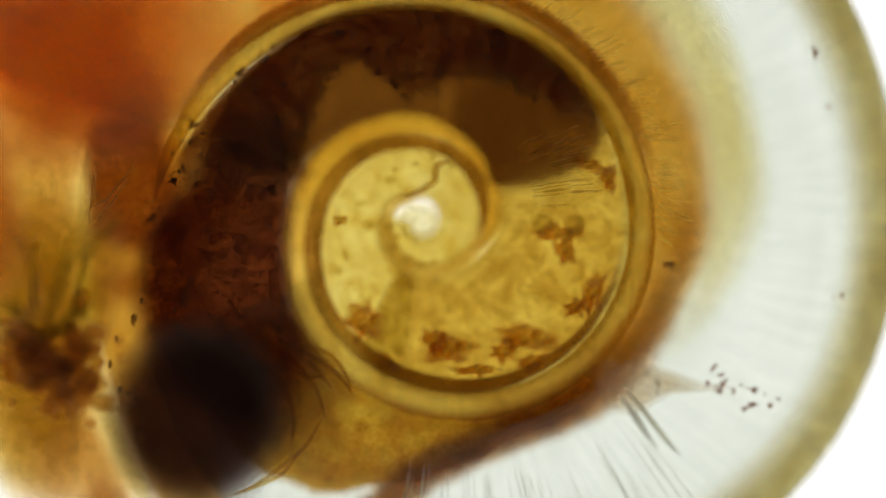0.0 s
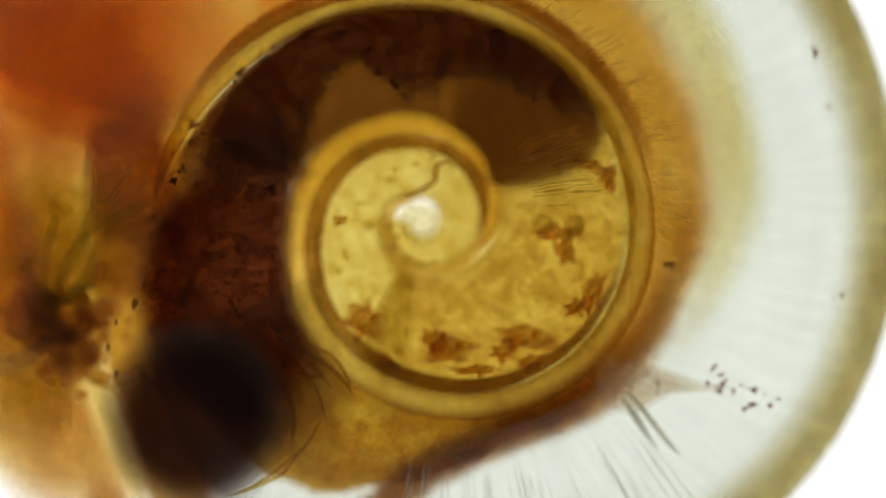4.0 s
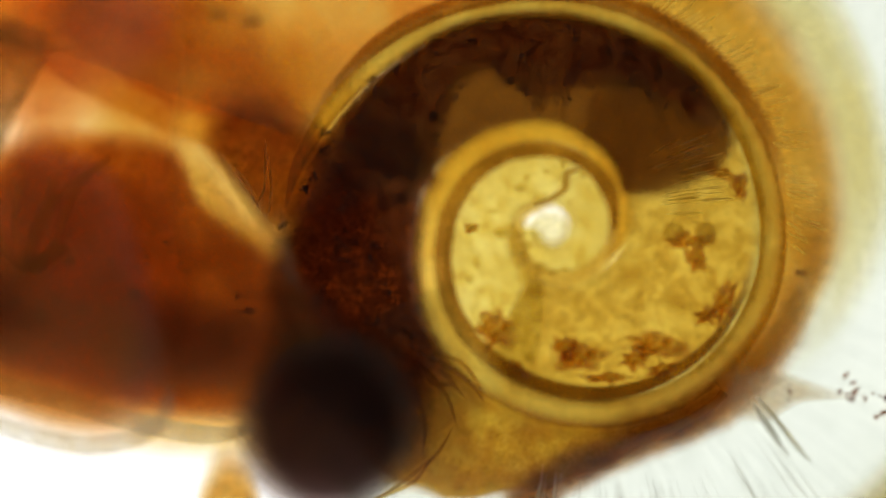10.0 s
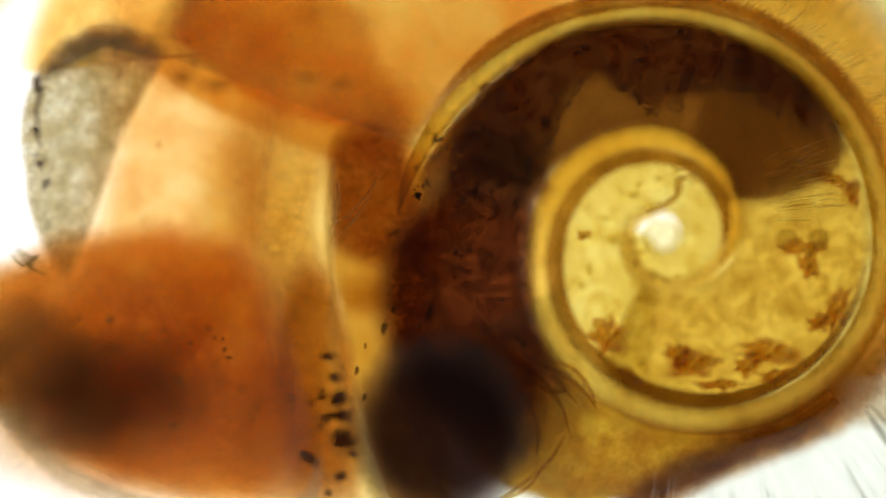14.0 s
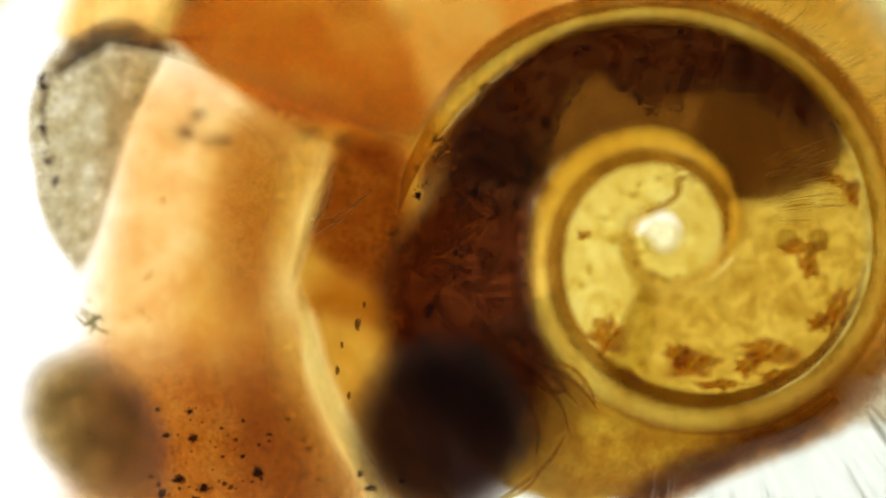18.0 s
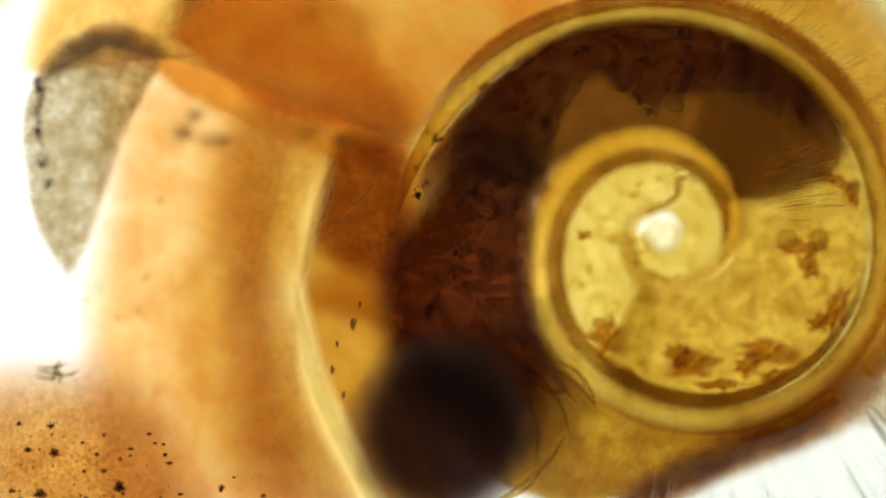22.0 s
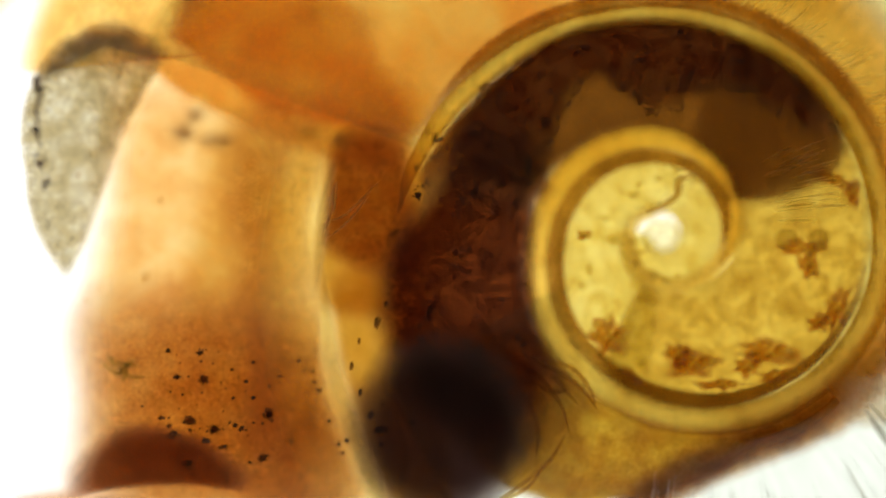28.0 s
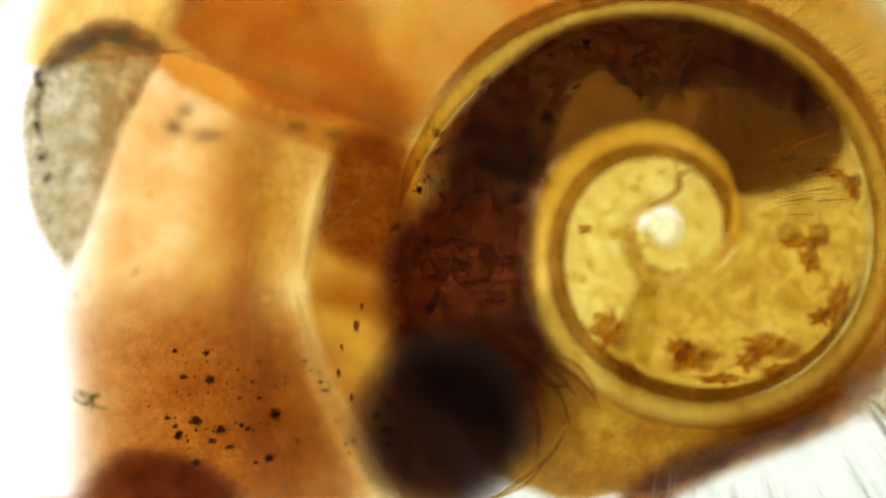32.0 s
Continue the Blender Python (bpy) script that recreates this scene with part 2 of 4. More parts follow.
def smooth_loop(pts, n):
    """n places on a smooth closed curve through a few corners."""
    k, res = len(pts), []
    for i in range(n):
        a = i * k / n
        j, f = int(a), a - int(a)
        p = [Vector(pts[(j + d) % k]) for d in (-1, 0, 1, 2)]
        res.append(0.5 * (2 * p[1] + f * (p[2] - p[0]) + f * f * (2 * p[0] - 5 * p[1] + 4 * p[2] - p[3])
                          + f ** 3 * (3 * p[1] - p[0] - 3 * p[2] + p[3])))
    return res


def smooth_path(pts, n):
    k, res = len(pts) - 1, []
    for i in range(n):
        a = min(i * k / (n - 1), k - 1e-6)
        j, f = int(a), a - int(a)
        p = [Vector(pts[min(max(j + d, 0), k)]) for d in (-1, 0, 1, 2)]
        res.append(0.5 * (2 * p[1] + f * (p[2] - p[0]) + f * f * (2 * p[0] - 5 * p[1] + 4 * p[2] - p[3])
                          + f ** 3 * (3 * p[1] - p[0] - 3 * p[2] + p[3])))
    return res


def join(items):
    verts, faces, thick, lay = [], [], [], []
    for item in items:
        v, f, t, g = (*item, None, None)[:4]
        o = len(verts)
        verts += list(v)
        faces += [tuple(i + o for i in q) for q in f]
        thick += list(t) if t is not None else [1.0] * len(v)
        lay += list(g) if g is not None else [Vector(p) * 1000 for p in v]
    return verts, faces, thick, lay


def pillow(outline, z, thick, late=True, n=72, rings=7, lump=0.06, full=0.5, seed=0):
    """A soft rounded mass with the given outline (u, v), its middle at z and its thickness in mm."""
    loop = smooth_loop([at(u, v, z, late) for u, v in outline], n)
    c = sum(loop, Vector()) / n
    size = max((p - c).length for p in loop)
    verts, faces, thick_at = [], [], []
    for j in range(1, 2 * rings):
        a = math.pi * (j / (2 * rings) - 0.5)
        s, h = math.cos(a) ** full, math.sin(a)
        thick_at += [1 - s * s] * n
        for i, p in enumerate(loop):
            q = c + (p - c) * s
            w = noise.noise(q / size * 4 + Vector((seed, seed * 2.3, j * 0.07)))
            q = q + (p - c) * (lump * w * 0.6)
            q.z = z * 0.001 + thick * 0.0005 * h * (1 + 1.6 * lump * w)
            verts.append(q)
    lo, hi = c.copy(), c.copy()
    lo.z, hi.z = (z - thick / 2) * 0.001, (z + thick / 2) * 0.001
    rows = 2 * rings - 1
    for j in range(rows - 1):
        for i in range(n):
            k = (i + 1) % n
            faces.append((j * n + i, j * n + k, (j + 1) * n + k, (j + 1) * n + i))
    verts += [lo, hi]
    for i in range(n):
        k = (i + 1) % n
        faces.append((k, i, rows * n))
        faces.append(((rows - 1) * n + i, (rows - 1) * n + k, rows * n + 1))
    return verts, faces, thick_at + [1.0, 1.0]


def tube(path, radii, flat=1.0, n=12):
    """A round-ended tube along places; flat: its height over its width."""
    verts, faces, m, thick = [], [], len(path), []
    for j, p in enumerate(path):
        d = path[min(j + 1, m - 1)] - path[max(j - 1, 0)]
        side = d.cross(Vector((0, 0, 1)))
        side = side.normalized() if side.length > 1e-12 else Vector((1, 0, 0))
        up = side.cross(d).normalized()
        for i in range(n):
            a = 2 * math.pi * i / n
            verts.append(p + side * (radii[j] * math.cos(a)) + up * (radii[j] * flat * math.sin(a)))
            thick.append(math.sin(a) ** 2)
    for j in range(m - 1):
        for i in range(n):
            k = (i + 1) % n
            faces.append((j * n + i, j * n + k, (j + 1) * n + k, (j + 1) * n + i))
    faces.append(tuple(reversed(range(n))))
    faces.append(tuple((m - 1) * n + i for i in range(n)))
    return verts, faces, thick


def ends(m, r, grow=0.25):
    """Radii of a tube of m steps that closes roundly at both ends."""
    return [r * max(0.08, min(1.0, math.sin(min(1.0, min(j, m - 1 - j) / (grow * m)) * math.pi / 2))) for j in range(m)]


BALL = [(0, 0, -1), (0.72, -0.53, -0.45), (-0.28, -0.85, -0.45), (-0.89, 0, -0.45), (-0.28, 0.85, -0.45), (0.72, 0.53, -0.45),
        (0.28, -0.85, 0.45), (-0.72, -0.53, 0.45), (-0.72, 0.53, 0.45), (0.28, 0.85, 0.45), (0.89, 0, 0.45), (0, 0, 1)]
BALL_F = [(0, 1, 2), (1, 0, 5), (0, 2, 3), (0, 3, 4), (0, 4, 5), (1, 5, 10), (2, 1, 6), (3, 2, 7), (4, 3, 8), (5, 4, 9),
          (1, 10, 6), (2, 6, 7), (3, 7, 8), (4, 8, 9), (5, 9, 10), (6, 10, 11), (7, 6, 11), (8, 7, 11), (9, 8, 11), (10, 9, 11)]


def grain_ball(c, r, rnd, uneven=0.5, flat=0.7):
    a, s = rnd.random() * 6.28, 1 + uneven * rnd.random()
    verts = []
    for x, y, z in BALL:
        w = 1 + uneven * (rnd.random() - 0.5)
        x, y = x * s * w, y * w / s
        verts.append(c + Vector((x * math.cos(a) - y * math.sin(a), x * math.sin(a) + y * math.cos(a), z * flat * w)) * r)
    return verts, BALL_F


def ball(c, rx, ry, rz, lump=0.0, n=24, m=14, seed=0):
    verts, faces, thick = [c + Vector((0, 0, -rz))], [], [1.0]
    for j in range(1, m):
        b = math.pi * (j / m - 0.5)
        for i in range(n):
            a = 2 * math.pi * i / n
            d = Vector((math.cos(a) * math.cos(b), math.sin(a) * math.cos(b), math.sin(b)))
            w = 1 + lump * noise.noise(d * 2.2 + Vector((seed, 0, seed)))
            verts.append(c + Vector((d.x * rx, d.y * ry, d.z * rz)) * w)
            thick.append(d.z * d.z)
    verts.append(c + Vector((0, 0, rz)))
    for i in range(n):
        k = (i + 1) % n
        faces.append((0, 1 + k, 1 + i))
        for j in range(m - 2):
            o = 1 + j * n
            faces.append((o + i, o + k, o + n + k, o + n + i))
        o = 1 + (m - 2) * n
        faces.append((o + i, o + k, len(verts) - 1))
    return verts, faces, thick + [1.0]


# ---- the shell's spiral ----
AXIS = at(743, 395, 0.75)
MIDDLE = 0.60
TURN = [(-400, 6), (-200, 12), (0, 28), (117, 50), (180, 62), (270, 83), (340, 103), (410, 134), (465, 150), (551, 190), (594, 240), (629, 276),
        (650, 312), (676, 350), (699, 370), (740, 374), (789, 381), (810, 387), (838, 402), (862, 434), (893, 478), (950, 600),
        (1000, 740), (1052, 858), (1080, 872), (1150, 890), (1240, 1000), (1300, 1050)]


def seam(deg):
    """The spiral line between the whorls: its distance from the axis, in drawing units."""
    for (a, r), (b, s) in zip(TURN, TURN[1:]):
        if deg <= b:
            f = (deg - a) / (b - a)
            return r + (s - r) * f
    return TURN[-1][1]


def spiral(deg):
    """The same line, smoothed."""
    return sum(seam(deg + d) * w for d, w in ((-24, 1), (-12, 2), (0, 3), (12, 2), (24, 1))) / 9


def polar(deg, r, z):
    a = radians(deg)
    return Vector((AXIS.x + math.cos(a) * r * U, AXIS.y + math.sin(a) * r * U, z * 0.001))


def half_height(deg):
    """Half the height of the whorl at this turn, in mm."""
    w = (spiral(deg + 360) - spiral(deg)) * U * 1000
    return 0.36 * min(w, 0.75) + 0.08 * max(0.0, w - 0.75)


def coil(a, b, inner, outer, high=1.0, step=5, n=24, taper=14, wobble=0.0, seed=0, close=True, shift=0.0, fade=None, even=False,
         fall=None):
    """A stretch of the whorl from turn a to b, between two fractions of its width; high: its height over the whorl's; fade: the
    turns over which its pigment thins out at either end; fall: the shares of its width over which it thins out inwards and outwards."""
    verts, faces, thick, lay = [], [], [], []
    m = int((b - a) / step) + 1
    for j in range(m):
        d = a + (b - a) * j / (m - 1)
        r0, w = spiral(d), spiral(d + 360) - spiral(d)
        f0 = inner(d) if callable(inner) else inner
        f1 = outer(d) if callable(outer) else outer
        mid, half = r0 + w * (f0 + f1) / 2, w * (f1 - f0) / 2
        e = p = 1.0
        if close:
            x = min(1.0, min(d - a, b - d) / taper) if taper else 1.0
            e = max(0.03, math.sqrt(max(0.0, 1 - (1 - x) ** 2)))
        if fade:
            p = min(1.0, max(0.0, (d - a) / fade[0]), max(0.0, (b - d) / fade[1]))
        h = half_height(d) * high
        for i in range(n):
            t = 2 * math.pi * i / n
            k = 1 + wobble * noise.noise(Vector((d / 25, math.cos(t) * 1.3 + seed, math.sin(t) * 1.3)))
            cx, cy = math.cos(t), math.sin(t)
            cx = math.copysign(abs(cx) ** 0.8, cx)
            r = mid + half * e * k * cx
            z = MIDDLE + shift + h * e * k * cy
            verts.append(polar(d, r, z))
            full = cy * cy
            if fall:
                x = (cx + 1) / 2
                full = min(1.0, x / max(fall[0], 1e-3), (1 - x) / max(fall[1], 1e-3))
            thick.append(full * p)
            lay.append(polar(d, r, z) * 1000 if even else (radians(d) * 0.8 + seed * 3.1, r * U * 1000, z))
    for j in range(m - 1):
        for i in range(n):
            k = (i + 1) % n
            faces.append((j * n + i, (j + 1) * n + i, (j + 1) * n + k, j * n + k))
    if close:
        faces.append(tuple(range(n)))
        faces.append(tuple(reversed([(m - 1) * n + i for i in range(n)])))
    return verts, faces, thick, lay


def from_seam(off):
    """A bound off drawing units outside the inner seam."""
    return lambda d: (off(d) if callable(off) else off) / (spiral(d + 360) - spiral(d))


def to_seam(off):
    """A bound off drawing units inside the outer seam."""
    return lambda d: 1 - (off(d) if callable(off) else off) / (spiral(d + 360) - spiral(d))


def along(pairs):
    """A value that glides between (turn, value) pairs."""
    def value(d):
        if d <= pairs[0][0]:
            return pairs[0][1]
        for (a, p), (b, q) in zip(pairs, pairs[1:]):
            if d <= b:
                f = (d - a) / (b - a)
                f = f * f * (3 - 2 * f)
                return p + (q - p) * f
        return pairs[-1][1]
    return value


# ---- the lit plate ----
def plate():
    s, t = 0.05, 0.0015
    v = [(x, y, z) for z in (-t, 0) for x, y in ((-s, -s), (s, -s), (s, s), (-s, s))]
    f = [(3, 2, 1, 0), (4, 5, 6, 7), (0, 1, 5, 4), (1, 2, 6, 5), (2, 3, 7, 6), (3, 0, 4, 7)]
    me = mesh_from(v, f, False)
    me.materials.append(M_LAMP)
    return tagged(new("ground", me), "white opal glass plate lit evenly from below", "light plate", kind="structure")


plate()

# ---- the snail ----
snail = tagged(empty("snail", Vector((AXIS.x, AXIS.y, 0))),
               "small ramshorn snail with translucent amber coiled shell and orange body", "snail")


def shell_parts():
    shell = part("shell", coil(566, 880, 0.0, 1.0, step=5, n=32, close=False), M_SHELL, snail,
                 "thin translucent pale last whorl of the shell", pivot=AXIS)
    part("inner_whorl", coil(-200, 566, 0.0, 1.0, step=5, n=28, close=False, fade=(1, 60), fall=(0.01, 0.01)), M_INNER, shell, "amber tinted inner whorls", pivot=AXIS)
    # the edge's darkening by refraction, put in as an added olive rim
    rim = coil(612, 880, along([(612, 0.7), (660, 0.72), (700, 0.76), (880, 0.8)]), 1.0, high=0.5, n=32, fall=(0.7, 0.12), fade=(20, 10))
    part("shell_rim_shade", rim, M_RIM, shell, "outer edge of the shell, its refraction darkening put in as olive", pivot=AXIS)
    # the pale thread and the olive furrow shade that run along the seam
    def thread(name, rows, mat, label, z_up, fade=(20, 20)):
        pts, rad, deep = [], [], []
        step = 4
        a, b = rows[0][0], rows[-1][0]
        off, wid = along([(r[0], r[1]) for r in rows]), along([(r[0], r[2]) for r in rows])
        m = int((b - a) / step)
        for j in range(m + 1):
            d = a + (b - a) * j / m
            h = half_height(d - 360)
            pts.append(polar(d, spiral(d) + off(d), MIDDLE + max(0.1, h * z_up)))
            rad.append(wid(d) * U)
            deep.append(min(1.0, (d - a) / fade[0], (b - d) / fade[1]))
        verts, faces, thick = tube(pts, rad, flat=0.5, n=14)
        thick = [t * deep[i // 14] for i, t in enumerate(thick)]
        return part(name, (verts, faces, thick), mat, shell, label, pivot=AXIS)
    thread("suture_ridge", [(330, 10, 4), (370, 18, 14), (440, 34, 20), (540, 36, 22), (640, 38, 26), (700, 30, 26), (740, 20, 24), (780, 12, 21), (840, 9, 20), (868, 3, 18),
                            (884, -2, 13), (896, -10, 3)], M_RIDGE, "pale yellow raised seam between the whorls", 0.8, (30, 10))
    # shadow beside the whorl wall, put in as a dark olive tube
    thread("furrow_shadow", [(340, 0, 6), (400, 0, 15), (540, 2, 18), (640, 0, 16), (680, -6, 12), (715, -6, 10)], M_FURROW_SHADOW, "shadow along the seam furrow, put in as olive brown", 0.7, (50, 60))
    # soft shade on the ridge's outer side, painted as a brown tube
    thread("outer_shade", [(725, 52, 18), (765, 46, 22), (840, 36, 21), (884, 20, 6)], M_OUTER_SHADE, "shade outside the seam, put in as olive brown", 0.7, (40, 30))
    thread("inner_furrow", [(60, 0, 3), (120, 0, 16), (260, 0, 20), (330, 2, 16), (380, 2, 8)], M_SEAM, "soft olive seam near the apex", 0.5, (60, 40))
    lip = []
    for i in range(40):
        t = 2 * math.pi * i / 40
        d = 880
        r0, w = spiral(d), spiral(d + 360) - spiral(d)
        lip.append(polar(d, r0 + w / 2 + w / 2 * math.cos(t), MIDDLE + half_height(d) * math.sin(t)))
    verts, faces = [], []
    c = sum(lip, Vector()) / 40
    for i, p in enumerate(lip):
        out = (p - c).normalized()
        fwd = Vector((-math.sin(radians(160)), math.cos(radians(160)), 0))
        for k in range(6):
            a = 2 * math.pi * k / 6
            verts.append(p + (out * math.cos(a) + fwd * math.sin(a)) * 2 * U)
    for i in range(40):
        for k in range(6):
            i2, k2 = (i + 1) % 40, (k + 1) % 6
            faces.append((i * 6 + k, i2 * 6 + k, i2 * 6 + k2, i * 6 + k2))
    part("aperture_lip", (verts, faces, [0.15] * len(verts)), M_COLLAR, shell, "thickened lip round the opening", pivot=AXIS)
    # fine growth lines over the clear part of the last whorl
    rnd = random.Random(4)
    for k in range(220):
        d = 630 + 50 * rnd.random() ** 1.5
        f0 = 0.30 + 0.3 * rnd.random()
        f1 = min(0.95, f0 + 0.1 + 0.35 * rnd.random())
        pts, r0, w = [], spiral(d), spiral(d + 360) - spiral(d)
        for j in range(8):
            f = f0 + (f1 - f0) * j / 7
            zz = math.sqrt(max(0.0, 1 - abs(2 * f - 1) ** 2.5))
            pts.append(polar(d - 7 * f, r0 + w * f, MIDDLE + half_height(d) * zz + 0.008))
        part("growth_line", tube(pts, ends(8, (0.3 + 0.65 * rnd.random() ** 2) * U, 0.4), n=5), M_LINE, shell)
    for k in range(150):
        d = 715 + 95 * rnd.random()
        r0 = spiral(d)
        b = r0 + 46 + 20 * rnd.random()
        pts = [polar(d + 1.5 - 0.4 * j, b + (18 + 40 * (k % 5) / 4) * j / 5, MIDDLE + half_height(d) * 0.9 + 0.006) for j in range(6)]
        part("ridge_line", tube(pts, ends(6, (0.3 + 0.4 * rnd.random()) * U, 0.4), n=5), M_HAIR, shell)
    for k in range(40):
        d = 368 + 30 * rnd.random()
        r0, w = spiral(d), spiral(d + 360) - spiral(d)
        f = 0.3 + 0.35 * rnd.random()
        pts = [polar(d - 0.3 * j, r0 + w * (f + 0.04 * j), MIDDLE + half_height(d) * 0.98) for j in range(7)]
        part("gland_stria", tube(pts, ends(7, (0.5 + 0.6 * rnd.random()) * U, 0.4), n=5), M_HAIR, shell)
    for k, line in enumerate((((1104, 688), (1140, 730), (1180, 780), (1205, 806)), ((1112, 692), (1150, 738), (1190, 790)), ((1098, 700), (1130, 745), (1150, 780)),
                              ((1110, 715), (1150, 775), (1165, 795)))):
        part("shell_crease", tube(smooth_path([at(u, v, 0.95) for u, v in line], 20), ends(20, (5, 3, 7, 3)[k] * U, 0.4), 0.4, 7), (M_LINE, M_RIM, M_LINE, M_LINE)[k], shell,
             "grey crease in the clear shell")
    return shell


shell = shell_parts()


def edge_of(d):
    """Where the speckled tissue begins across the whorl."""
    edge = along([(384, 0.86), (400, 0.74), (415, 0.65), (428, 0.56), (440, 0.42), (448, 0.35), (457, 0.34), (464, 0.44), (470, 0.56), (478, 0.62), (487, 0.5), (497, 0.34), (520, 0.12)])
    return max(0.06, edge(d) + 0.07 * noise.noise(Vector((d / 3.5, 0.3, 7))) + 0.06 * noise.noise(Vector((d / 9, 4, 1))))


def organs():
    room = along([(300, 4), (375, 10), (420, 34), (460, 48), (640, 52), (700, 40), (770, 32), (840, 22), (864, 12), (884, 0)])
    part("pale_gland", coil(-190, 266, from_seam(2), to_seam(along([(0, 1), (60, 10), (262, 10)])), high=0.9, wobble=0.03, step=3, taper=0, seed=1, fade=(5, 26), even=True), M_TIP,
         snail, "pale yellow tip of the gland")
    part("apex_bead", ball(polar(150, 4, 0.72), 40 * U, 38 * U, 60 * U, 0.05), M_APEX, snail, "cream white bead at the apex")
    part("yellow_gland", coil(242, 436, from_seam(along([(222, 2), (300, 8), (400, 30)])), to_seam(-26), high=0.9, wobble=0.04, step=3, taper=0, seed=3, fade=(28, 40), even=True), M_GLAND,
         snail, "yellow gland of the second whorl")
    part("olive_gland", coil(376, 526, from_seam(room), to_seam(along([(470, -8), (500, 10), (520, 15)])), high=0.88, wobble=0.03, seed=5, fade=(34, 60)), M_OLIVE, snail, "olive brown gland")
    part("mottled_gland", coil(384, 536, edge_of, to_seam(along([(470, -8), (500, 10), (520, 15)])), high=0.8, wobble=0.08, step=2, n=36, seed=6, fade=(50, 44), even=True, fall=(0.2, 0.02), shift=0.05),
         M_PATCH, snail, "mottled red brown gland")
    bulge = along([(490, 10), (524, 15), (550, -30), (562, -32), (570, -14), (568, -10), (586, 70), (612, 120)])
    part("brown_gland", coil(490, 616, along([(490, 0.3), (515, 0.16), (535, 0.1), (612, 0.1)]), to_seam(bulge), high=0.84, wobble=0.08, taper=12, n=36, step=3, seed=7,
                             fade=(55, 40), even=True, fall=(0.14, 0.28), shift=0.05), M_BROWN, snail, "dark brown gland speckled with black")
    part("stomach", ball(at(350, 736, 0.8), 184 * U, 192 * U, 120 * U, 0.06, n=48, m=28), M_STOMACH, snail, "round blackish brown stomach")
    body = along([(575, 0.80), (595, 0.78), (606, 0.68), (625, 0.46), (640, 0.32), (655, 0.20), (680, 0.18), (700, 0.22), (720, 0.29), (750, 0.34), (765, 0.38), (790, 0.52), (830, 0.86),
                  (870, 0.96)])
    part("amber_mantle", coil(568, 690, from_seam(room), lambda d: body(d) + 0.02, high=0.8, wobble=0.04, seed=9, fade=(8, 40), even=True, fall=(0.05, 0.2)), M_AMBER, snail,
         "amber mantle tissue")
    part("honey_mantle", coil(640, 830, from_seam(room), lambda d: body(d) + 0.06, high=0.8, wobble=0.03, n=32, seed=11, fade=(40, 20), fall=(0.05, 0.45)), M_HONEY, snail,
         "honey brown mantle tissue")
    part("mantle_edge", coil(610, 775, lambda d: body(d) - 0.17, lambda d: body(d) + 0.06, high=0.5, wobble=0.16, n=32, seed=13, fade=(30, 150), fall=(0.5, 0.4)), M_RUST, snail,
         "rust brown edge of the mantle")
    band = [at(u, v, 0.66, False) for u, v in ((640, 910), (700, 872), (780, 820), (900, 770), (1010, 730), (1085, 680), (1150, 600), (1185, 520), (1205, 440), (1205, 340))]
    wide = along([(0, 28), (8, 48), (20, 40), (30, 44), (40, 36), (47, 28)])
    verts, faces, thick = tube(smooth_path(band, 48), [wide(j) * (1 + 0.25 * noise.noise(Vector((j * 0.5, 0, 0)))) * U for j in range(48)], 0.6, 20)
    thick = [t * min(1.0, (47 - i // 20) / 26) for i, t in enumerate(thick)]
    part("rust_band", (verts, faces, thick), M_BAND, snail, "rust brown band along the mantle")
    part("straw_mantle", coil(680, 840, along([(680, 0.2), (760, 0.3), (840, 0.4)]), along([(680, 0.36), (730, 0.56), (800, 0.74), (840, 0.8)]),
                              high=0.6, wobble=0.03, n=32, seed=15, fade=(50, 20), fall=(0.3, 0.5)), M_STRAW, snail, "straw yellow mantle film")
    part("mantle_tip", pillow([(1040, 640), (1110, 630), (1200, 655), (1285, 690), (1190, 702), (1120, 740), (1050, 720)], 0.8, 0.2, late=False), M_TAN, snail,
         "thin tan tip of the mantle")
    part("orange_mantle", coil(790, 883, from_seam(room), 0.97, high=0.9, wobble=0.03, seed=17, taper=5, fade=(40, 8), even=True), M_ORANGE, snail,
         "orange mantle behind the opening")


organs()


